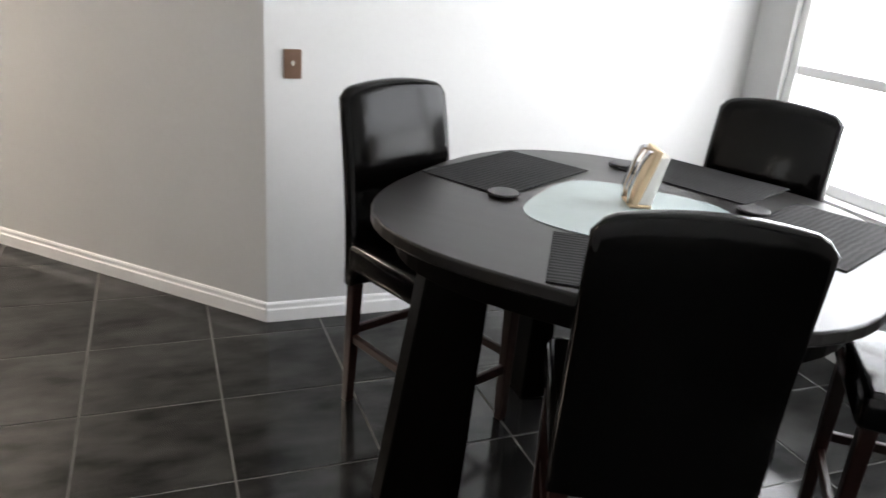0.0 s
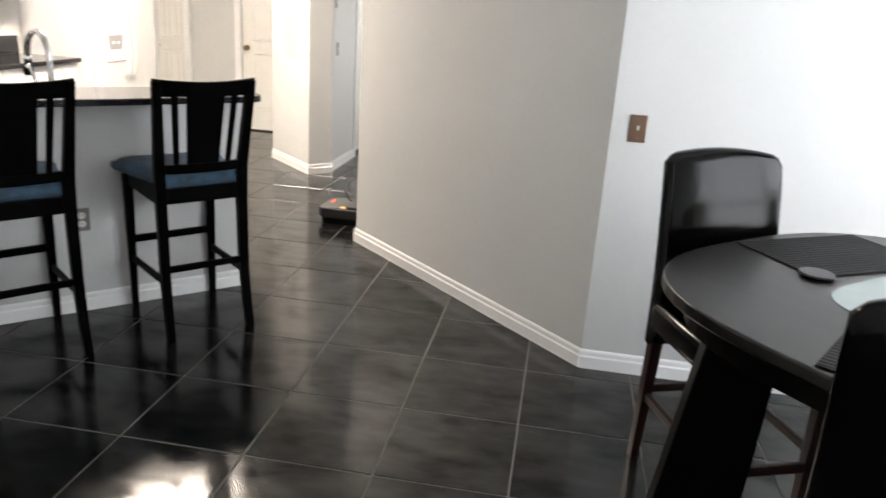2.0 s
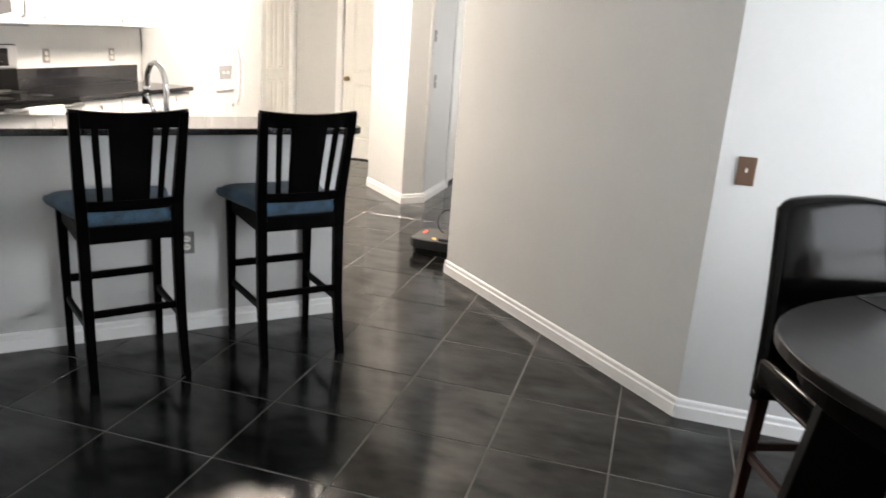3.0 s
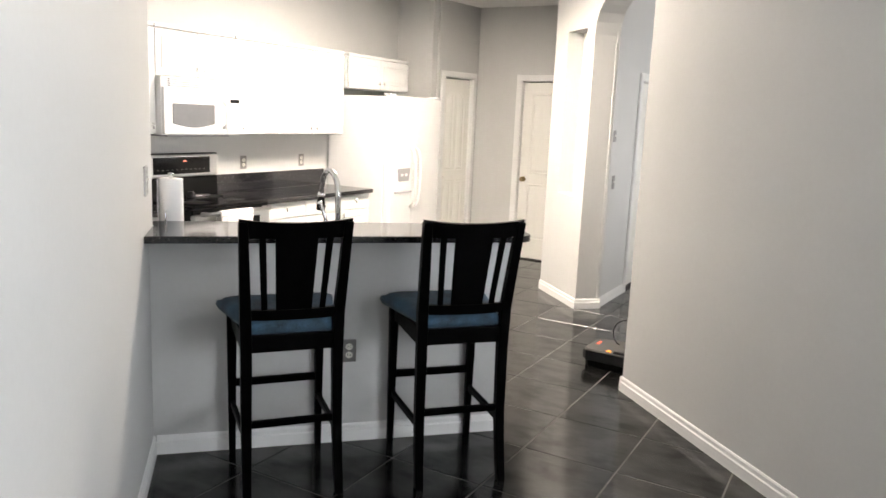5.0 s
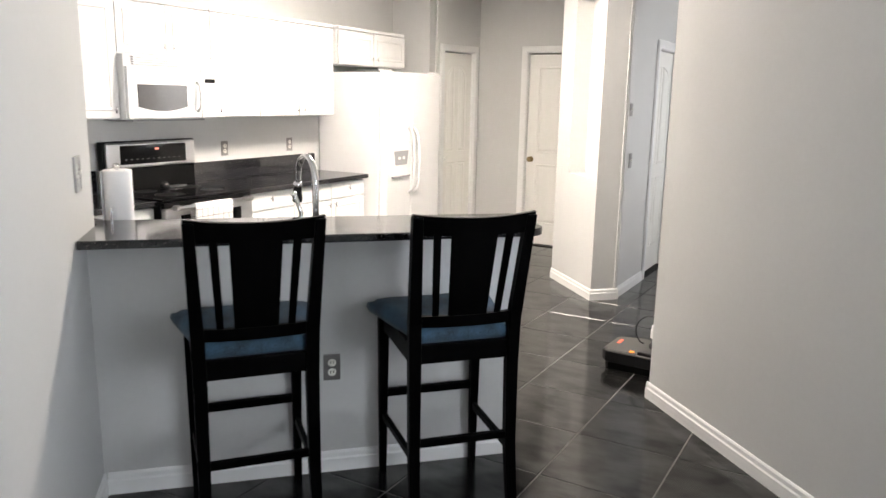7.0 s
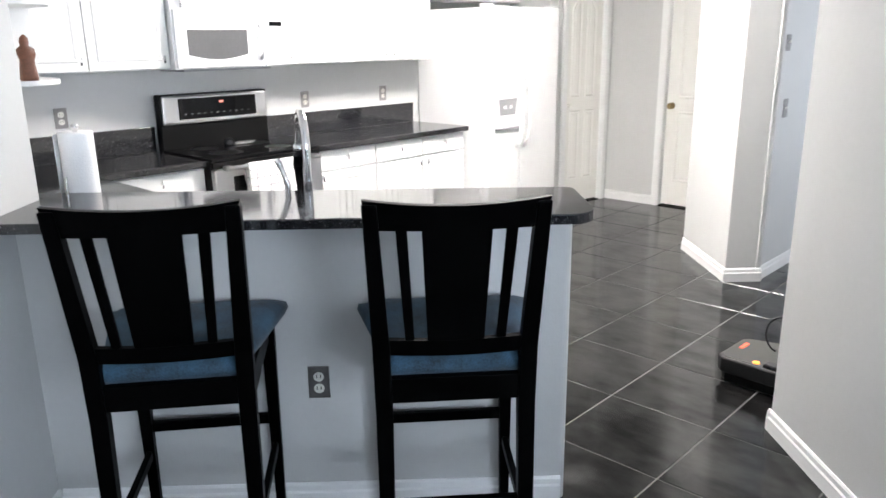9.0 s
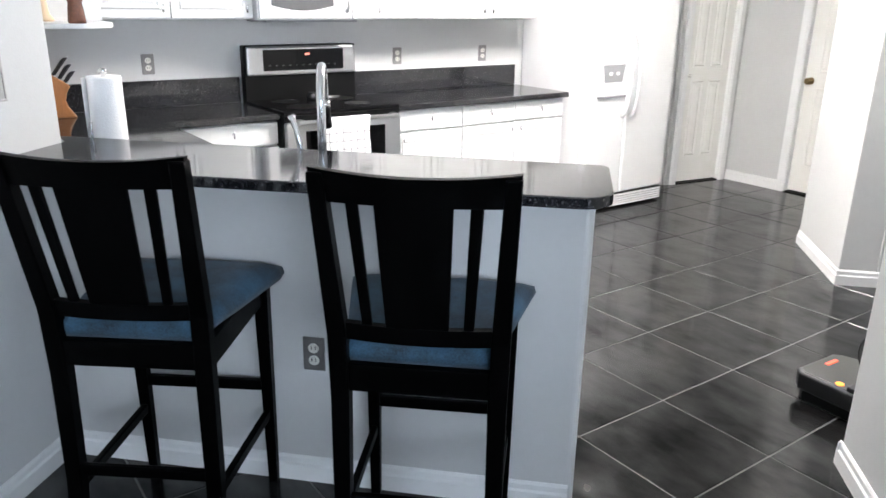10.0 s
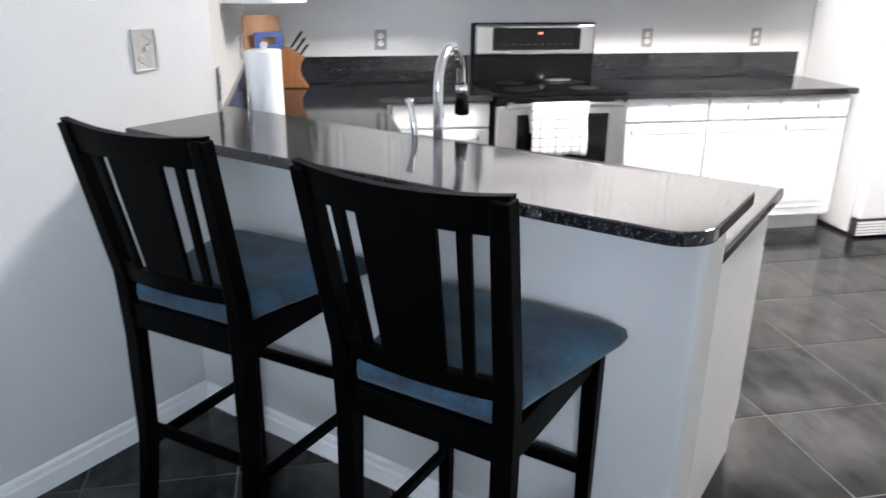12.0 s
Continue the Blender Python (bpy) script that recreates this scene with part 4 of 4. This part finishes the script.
def ceiling_light(m, w, d, label):
    c = thing("ceiling_light", m, label, "ceiling light")
    bm = B()
    for x0, x1, y0, y1 in ((-w / 2, w / 2, -d / 2, -d / 2 + 0.03), (-w / 2, w / 2, d / 2 - 0.03, d / 2), (-w / 2, -w / 2 + 0.03, -d / 2 + 0.03, d / 2 - 0.03), (w / 2 - 0.03, w / 2, -d / 2 + 0.03, d / 2 - 0.03)):
        box(bm, x0, x1, y0, y1, -0.10, 0, 0.004)
    part("frame", bm, TRIM, c)
    part("diffuser", box(B(), -w / 2 + 0.03, w / 2 - 0.03, -d / 2 + 0.03, d / 2 - 0.03, -0.095, -0.085), DIFFUSER, c, "bright white diffuser")


ceiling_light(pose(-5.40, 1.80, CEILING, 0, 0, 90), 0.96, 0.66, "white fluorescent ceiling box lit over the kitchen")

# ---- bar stools ----


def bar_stool(m):
    """Local y forward (towards the bar), x to the right of someone behind it; origin under the middle of the seat."""
    c = thing("bar_stool", m, "black wooden bar stool with slatted back and blue cushion", "bar stool", "stools at the breakfast bar")
    top, seat = 1.212, 0.722
    rear, fr = -0.235, 0.238
    for s in (-1, 1):
        pts = [(s * 0.195, rear - 0.028, 0.0), (s * 0.193, rear - 0.002, 0.13), (s * 0.191, rear + 0.022, 0.30), (s * 0.190, rear + 0.03, 0.62), (s * 0.193, rear + 0.025, 0.80), (s * 0.209, rear - 0.055, top - 0.01)]
        bm = B()
        secs = []
        for (x, y, z), wd in zip(pts, (0.036, 0.038, 0.042, 0.046, 0.046, 0.036)):
            secs.append([bm.verts.new((x + a * wd / 2, y + b * 0.021, z)) for a, b in ((-1, -1), (1, -1), (1, 1), (-1, 1))])
        fs = [bm.faces.new(secs[0][::-1]), bm.faces.new(secs[-1])]
        for a, b in zip(secs, secs[1:]):
            fs += [bm.faces.new((a[i], a[(i + 1) % 4], b[(i + 1) % 4], b[i])) for i in range(4)]
        bmesh.ops.recalc_face_normals(bm, faces=fs)
        bevelled(bm, list({e for f in fs for e in f.edges}), 0.004, 2)
        part("rear_leg", bm, BLACKWOOD, c)
        bm = B()
        beam(bm, (s * 0.205, fr, 0.0), (s * 0.205, fr - 0.005, 0.70), 0.030, 0.030, 0.044, 0.044)
        part("front_leg", bm, BLACKWOOD, c)
        part("side_apron", box(B(), s * 0.197 - 0.011, s * 0.197 + 0.011, rear + 0.05, fr - 0.025, 0.645, seat, 0.003), BLACKWOOD, c)
        part("side_stretcher", beam(B(), (s * 0.193, rear + 0.04, 0.275), (s * 0.203, fr - 0.02, 0.265), 0.02, 0.032), BLACKWOOD, c)
    part("rear_apron", box(B(), -0.172, 0.172, rear + 0.015, rear + 0.04, 0.646, 0.718, 0.003), BLACKWOOD, c)
    part("front_apron", box(B(), -0.185, 0.185, fr - 0.015, fr + 0.007, 0.645, seat, 0.003), BLACKWOOD, c)
    part("rear_stretcher", beam(B(), (-0.175, rear + 0.02, 0.335), (0.175, rear + 0.02, 0.335), 0.02, 0.032), BLACKWOOD, c)
    part("footrest", beam(B(), (-0.19, fr - 0.003, 0.362), (0.19, fr - 0.003, 0.362), 0.022, 0.036), BLACKWOOD, c)

    def lean(z):
        return rear + 0.025 - 0.08 * max(0.0, (z - 0.80) / (top - 0.80))

    def rail(z0, z1, half0, half1, name, dip, crown):
        bm = B()
        rows = []
        n = 14
        for i in range(n + 1):
            t = 2 * i / n - 1
            back = dip * (1 - t * t)
            col = []
            for z, half in ((z0, half0), (z1 + crown * t * t - crown, half1)):
                for o in (-0.011, 0.011):
                    col.append(bm.verts.new((t * half, lean(z) - back + o, z)))
            rows.append(col)
        fs = []
        for a, b in zip(rows, rows[1:]):
            fs += [bm.faces.new(q) for q in ((a[0], b[0], b[2], a[2]), (a[1], a[3], b[3], b[1]), (a[2], b[2], b[3], a[3]), (a[0], a[1], b[1], b[0]))]
        fs += [bm.faces.new((rows[0][0], rows[0][2], rows[0][3], rows[0][1])), bm.faces.new((rows[-1][0], rows[-1][1], rows[-1][3], rows[-1][2]))]
        bmesh.ops.recalc_face_normals(bm, faces=fs)
        for f in fs:
            f.smooth = False
        part(name, bm, BLACKWOOD, c)

    rail(1.135, top, 0.203, 0.226, "top_rail", 0.022, 0.014)
    rail(0.785, 0.829, 0.170, 0.172, "lower_rail", 0.016, 0.0)
    z0, z1 = 0.820, 1.145
    for xb, xt, wb, wt, name in ((0.0, 0.0, 0.146, 0.172, "splat"), (-0.118, -0.135, 0.025, 0.028, "slat"), (0.118, 0.135, 0.025, 0.029, "slat")):
        back = 0.018 * (1 - (xb / 0.18) ** 2)
        bm = beam(B(), (xb, lean(z0) - back + 0.002, z0), (xt, lean(z1) - back, z1), wb, 0.013, wt, 0.013, 0.003)
        part(name, bm, BLACKWOOD, c)
    # cushion: domed, bulging over the frame at the front
    bm = B()
    nx, ny = 18, 18
    rows = []
    for j in range(ny + 1):
        row = []
        v = j / ny
        for i in range(nx + 1):
            t = 2 * i / nx - 1
            halfw = 0.176 + 0.092 * v
            edge = (1 - abs(t) ** 8) * (1 - abs(2 * v - 1) ** 8)
            z = 0.762 + 0.026 * edge ** 0.5 + 0.004 * noise.noise(Vector((t * 3, v * 4, 0.3)))
            bulge = 0.018 * math.sin(math.pi * v)
            row.append(bm.verts.new((t * halfw, rear + 0.035 + v * (fr - rear - 0.02) + (bulge * (1 - t * t) if v > 0.5 else 0), z)))
        rows.append(row)
    for a, b in zip(rows, rows[1:]):
        for i in range(nx):
            bm.faces.new((a[i], a[i + 1], b[i + 1], b[i]))
    rim = [rows[0][i] for i in range(nx + 1)] + [rows[j][nx] for j in range(1, ny + 1)] + [rows[ny][i] for i in range(nx - 1, -1, -1)] + [rows[j][0] for j in range(ny - 1, 0, -1)]
    lift = [0.006 * min(1.0, max(0.0, (v.co.y - rear - 0.04) / 0.10)) for v in rim]
    low = [bm.verts.new((v.co.x * 0.975, v.co.y * 0.985, 0.714 + q)) for v, q in zip(rim, lift)]
    mid = [bm.verts.new((v.co.x * 1.02, v.co.y * 1.015, 0.738 + 0.5 * q)) for v, q in zip(rim, lift)]
    k = len(rim)
    for a, b in ((rim, mid), (mid, low)):
        for i in range(k):
            bm.faces.new((a[i], a[(i + 1) % k], b[(i + 1) % k], b[i]))
    bm.faces.new(low)
    bmesh.ops.recalc_face_normals(bm, faces=bm.faces)
    part("cushion", bm, VELVET, c, "blue velour seat cushion", smooth=True)
    return c


stool = bar_stool(pose(-3.04, 0.508, 0, 0, 0, 96))
copy_thing(stool, pose(-3.045, 1.264, 0, 0, 0, 92.7))

# ---- dining set ----


def dining_chair(m):
    """Local y forward; origin under the middle of the seat."""
    c = thing("dining_chair", m, "dark brown leather dining chair with cherry legs", "chair", "chairs round the table")
    h = 1.175
    for s in (-1, 1):
        part("front_leg", beam(B(), (s * 0.195, 0.195, 0), (s * 0.195, 0.195, 0.56), 0.034, 0.034, 0.044, 0.044), CHERRY, c)
        part("rear_leg", beam(B(), (s * 0.195, -0.225, 0), (s * 0.195, -0.195, 0.56), 0.034, 0.034, 0.044, 0.044), CHERRY, c)
        part("side_stretcher", beam(B(), (s * 0.195, -0.20, 0.27), (s * 0.195, 0.185, 0.27), 0.02, 0.032), CHERRY, c)
    part("front_stretcher", beam(B(), (-0.18, 0.195, 0.21), (0.18, 0.195, 0.21), 0.02, 0.036), CHERRY, c)
    part("rear_stretcher", beam(B(), (-0.18, -0.208, 0.30), (0.18, -0.208, 0.30), 0.02, 0.032), CHERRY, c)
    bm = box(B(), -0.228, 0.228, -0.215, 0.235, 0.535, 0.645, 0.028, 4)
    for v in bm.verts:
        if v.co.z > 0.6:
            v.co.z += 0.014 * max(0, 1 - (v.co.x / 0.22) ** 2) * max(0, 1 - (v.co.y / 0.23) ** 2)
    part("seat", bm, LEATHER, c, smooth=True)
    # upholstered back: gently bowed, its top edge a low arch
    nx, nz = 20, 16
    bm = B()
    grid = {}
    for side, off in ((0, -0.038), (1, 0.038)):
        for i in range(nx + 1):
            for j in range(nz + 1):
                t, v = 2 * i / nx - 1, j / nz
                z = 0.485 + (h - 0.485 - 0.028 * t * t - 0.026 * max(0, (abs(t) - 0.8) / 0.2) ** 2.2) * v
                y = -0.205 - 0.075 * v * v + off * (1 - 0.25 * abs(t) ** 4) * (1 - 0.3 * v ** 6)
                grid[side, i, j] = bm.verts.new((t * (0.226 - 0.004 * v), y, z))
    fs = []
    for side in (0, 1):
        for i in range(nx):
            for j in range(nz):
                fs.append(bm.faces.new([grid[side, a, b] for a, b in ((i, j), (i + 1, j), (i + 1, j + 1), (i, j + 1))]))
    loop = [(i, 0) for i in range(nx)] + [(nx, j) for j in range(nz)] + [(i, nz) for i in range(nx, 0, -1)] + [(0, j) for j in range(nz, 0, -1)]
    k = len(loop)
    rim = []
    for i in range(k):
        fs.append(bm.faces.new((grid[(0, *loop[i])], grid[(1, *loop[i])], grid[(1, *loop[(i + 1) % k])], grid[(0, *loop[(i + 1) % k])])))
        rim += [bm.edges.get((grid[(s, *loop[i])], grid[(s, *loop[(i + 1) % k])])) for s in (0, 1)]
    bmesh.ops.recalc_face_normals(bm, faces=bm.faces)
    bmesh.ops.bevel(bm, geom=rim, offset=0.018, segments=4, profile=0.5, affect="EDGES", clamp_overlap=True)
    part("backrest", bm, LEATHER, c, smooth=True)
    return c


TABLE = Vector((-0.10, 2.307, 0))
SPIN = -4


def seat_at(bx, by, facing):
    """From the middle of the back's top and the way the chair faces."""
    a = radians(facing)
    return pose(bx + 0.27 * math.cos(a), by + 0.27 * math.sin(a), 0, 0, 0, facing - 90)


chair = dining_chair(seat_at(-0.972, 2.474, -24))
copy_thing(chair, seat_at(0.168, 1.565, 108.8))
copy_thing(chair, seat_at(0.234, 3.19, -105))
copy_thing(chair, seat_at(1.05, 2.36, 185))


def dining_table():
    c = thing("dining_table", pose(TABLE.x, TABLE.y, 0, 0, 0, SPIN), "dark espresso counter-height table with frosted glass inlay", "table")
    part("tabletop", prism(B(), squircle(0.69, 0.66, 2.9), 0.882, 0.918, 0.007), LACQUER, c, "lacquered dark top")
    part("apron", prism(B(), squircle(0.625, 0.595, 2.9), 0.80, 0.882, 0.002), DARKWOOD, c)
    part("glass_inlay", prism(B(), squircle(0.28, 0.28, 3.5), 0.918, 0.9205, 0.001), FROST, c, "frosted pale green glass inlay")
    for k in range(4):
        a = radians(45 + 90 * k)
        d, s = Vector((math.cos(a), math.sin(a), 0)), Vector((-math.sin(a), math.cos(a), 0))
        bm = B()
        vs = []
        for r0, r1, half, z in ((0.42, 0.60, 0.045, 0.88), (0.46, 0.72, 0.05, 0.0)):
            vs.append([bm.verts.new(d * r + s * q * half + Vector((0, 0, z))) for r, q in ((r0, -1), (r1, -1), (r1, 1), (r0, 1))])
        fs = [bm.faces.new(vs[0]), bm.faces.new(vs[1][::-1])] + [bm.faces.new((vs[0][i], vs[1][i], vs[1][(i + 1) % 4], vs[0][(i + 1) % 4])) for i in range(4)]
        bmesh.ops.recalc_face_normals(bm, faces=fs)
        bevelled(bm, list({e for f in fs for e in f.edges}), 0.006, 2)
        part("leg", bm, DARKWOOD, c)


dining_table()


def placemat(x, y, turn, w=0.45, d=0.31):
    bm = box(B(), -w / 2, w / 2, -d / 2, d / 2, 0, 0.004, 0.0015)
    solo("placemat", bm, MATCLOTH, pose(x, y, 0.9185, 0, 0, turn), "dark ribbed woven placemat on the table", "placemat", "placemats on the table")


placemat(-0.551, 2.50, 74.5, 0.496, 0.33)
placemat(0.039, 2.858, -21.8, 0.47, 0.335)
placemat(0.405, 2.455, 68, 0.50, 0.33)
placemat(0.035, 1.89, 14, 0.48, 0.345)


def coaster(x, y):
    solo("coaster", lathe(B(), [(0.046, 0), (0.048, 0.002), (0.048, 0.006), (0.045, 0.008)], 28), BLACKPLASTIC, pose(x, y, 0.923 if (x, y) != (-0.468, 2.235) else 0.9226), "round black coaster at the edge of a placemat", "coaster", "coasters on the table")


for x, y in ((-0.468, 2.235), (-0.24, 2.85), (0.225, 2.552)):
    coaster(x, y)


def napkin_holder():
    c = thing("napkin_holder", pose(-0.105, 2.40, 0.9215, 0, 0, 25), "pale wood and chrome napkin holder with white napkins", "napkin holder")
    part("base", box(B(), -0.03, 0.035, -0.05, 0.05, 0, 0.010, 0.003), CREAM, c)
    bm = box(B(), -0.011, 0.011, -0.05, 0.05, 0.0, 0.175, 0.005, 3)
    bmesh.ops.transform(bm, matrix=pose(-0.016, 0, 0.008, 0, 17), verts=bm.verts)
    part("side_panel", bm, CREAM, c)
    for k in range(9):
        bm = box(B(), -0.0018, 0.0018, -0.047 + 0.001 * (k % 3), 0.047 - 0.001 * ((k * 2) % 3), 0.0, 0.152 - 0.0015 * (k % 4), 0.0007, 1)
        bmesh.ops.transform(bm, matrix=pose(0.0 + 0.0042 * k, 0, 0.010, 0, 17 - 0.6 * k), verts=bm.verts)
        part("napkin", bm, NAPKIN, c)
    for y in (-0.036, 0.036):
        part("chrome_post", tube(B(), [(-0.030, y, 0.010), (-0.034, y, 0.05), (-0.012, y, 0.13), (0.004, y, 0.165), (0.014, y, 0.168)], [0.006, 0.006, 0.006, 0.009, 0.007], 12), CHROME, c)


napkin_holder()

# ---- hall floor cleaner ----


def vacuum():
    c = thing("vacuum_cleaner", pose(-4.25, 2.565, 0, 0, 0, 42), "black vacuum cleaner floor head with red and amber lights", "vacuum cleaner")
    out = [(0.0, 0.03), (0.03, 0.0), (0.34, 0.0), (0.36, 0.04), (0.34, 0.30), (0.16, 0.35), (0.03, 0.31), (0.0, 0.28)]
    small = [(0.18 + (x - 0.18) * 0.9, 0.17 + (y - 0.17) * 0.9) for x, y in out]
    part("body", prism(B(), out, 0.045, 0.122, 0.012, 3), BLACKPLASTIC, c)
    part("sole", prism(B(), small, 0.0, 0.05, 0.004), BLACKENAMEL, c)
    part("top_cover", prism(B(), [(0.18 + (x - 0.18) * 0.93, 0.17 + (y - 0.17) * 0.93) for x, y in out], 0.115, 0.1255, 0.006, 2), DULLGREY, c)
    part("indicator", box(B(), 0.045, 0.062, 0.15, 0.225, 0.122, 0.1285, 0.001), REDLAMP, c, "small red light")
    part("indicator", lathe(B(), [(0.018, 0), (0.015, 0.007)], 16, (0.18, 0.035, 0.1225)), AMBERLAMP, c, "small amber light")
    part("pedal", box(B(), 0.22, 0.31, 0.01, 0.06, 0.121, 0.142, 0.006), BLACKPLASTIC, c)
    part("neck", tube(B(), [(0.27, 0.20, 0.12), (0.33, 0.17, 0.20), (0.38, 0.13, 0.30)], [0.045, 0.038, 0.03], 16), BLACKPLASTIC, c)
    pts = [(0.14 + 0.10 * math.cos(math.pi * (1.35 - i / 12)), 0.21, 0.215 + 0.10 * math.sin(math.pi * (1.35 - i / 12))) for i in range(13)]
    part("cable", tube(B(), [(p[0] + 0.10, p[1], max(0.134, p[2])) for p in pts], 0.005, 8), BLACKPLASTIC, c)


vacuum()

# ---- floor tiles ----
PITCH, U0, N0, GAP = 0.478, 1.956, 0.453, 0.0035


def inside(x, y):
    """Within the rooms, with a margin."""
    u, n = S2 * (y - x), S2 * (x + y)
    if y < -0.2 and not (u > UL - 0.1):
        return False
    if n < NB - 0.1 or u > UR + 0.1 or n > 3.2 or x > EAST + 0.1:
        return False
    if y > 2.75 and -3.75 < x and u > 3.3:
        return False
    if y > 3.5 and (x > -4.5 or y > 6.1) and u > 3.3:
        return False
    return True


def tiles():
    bm = box(B(), -PITCH / 2 + GAP, PITCH / 2 - GAP, -PITCH / 2 + GAP, PITCH / 2 - GAP, -0.010, 0.0, 0.0016, 1)
    me = mesh_of("tile", bm, TILE)
    floor = bpy.data.objects["floor"]
    spots = []
    for i in range(-12, 18):
        for k in range(-14, 10):
            u, n = U0 + (i + 0.5) * PITCH, N0 + (k + 0.5) * PITCH
            corners = [W(u + a * PITCH / 2, n + b * PITCH / 2) for a in (-1, 0, 1) for b in (-1, 0, 1)]
            if any(inside(c.x, c.y) for c in corners):
                spots.append((u, n))
    spots.sort(key=lambda s: (W(*s) - Vector((-2.5, 1.6, 0))).length)
    rest = B()
    rng = random.Random(4)
    for j, (u, n) in enumerate(spots):
        p = W(u, n)
        m = pose(p.x, p.y, rng.uniform(-0.0004, 0.0003), 0, 0, 135 + 90 * rng.choice((0, 2)))
        if j < 300:
            ob = new("tile", me)
            ob.parent, ob.matrix_basis = floor, m
        else:
            rest.from_mesh(me)
            bmesh.ops.transform(rest, matrix=m, verts=rest.verts[-len(me.vertices):])
    if len(rest.verts):
        ob = new("tiles", mesh_of("tiles", rest, TILE))
        ob.parent = floor
        tagged(ob, kind="stuff")
    else:
        rest.free()


tiles()
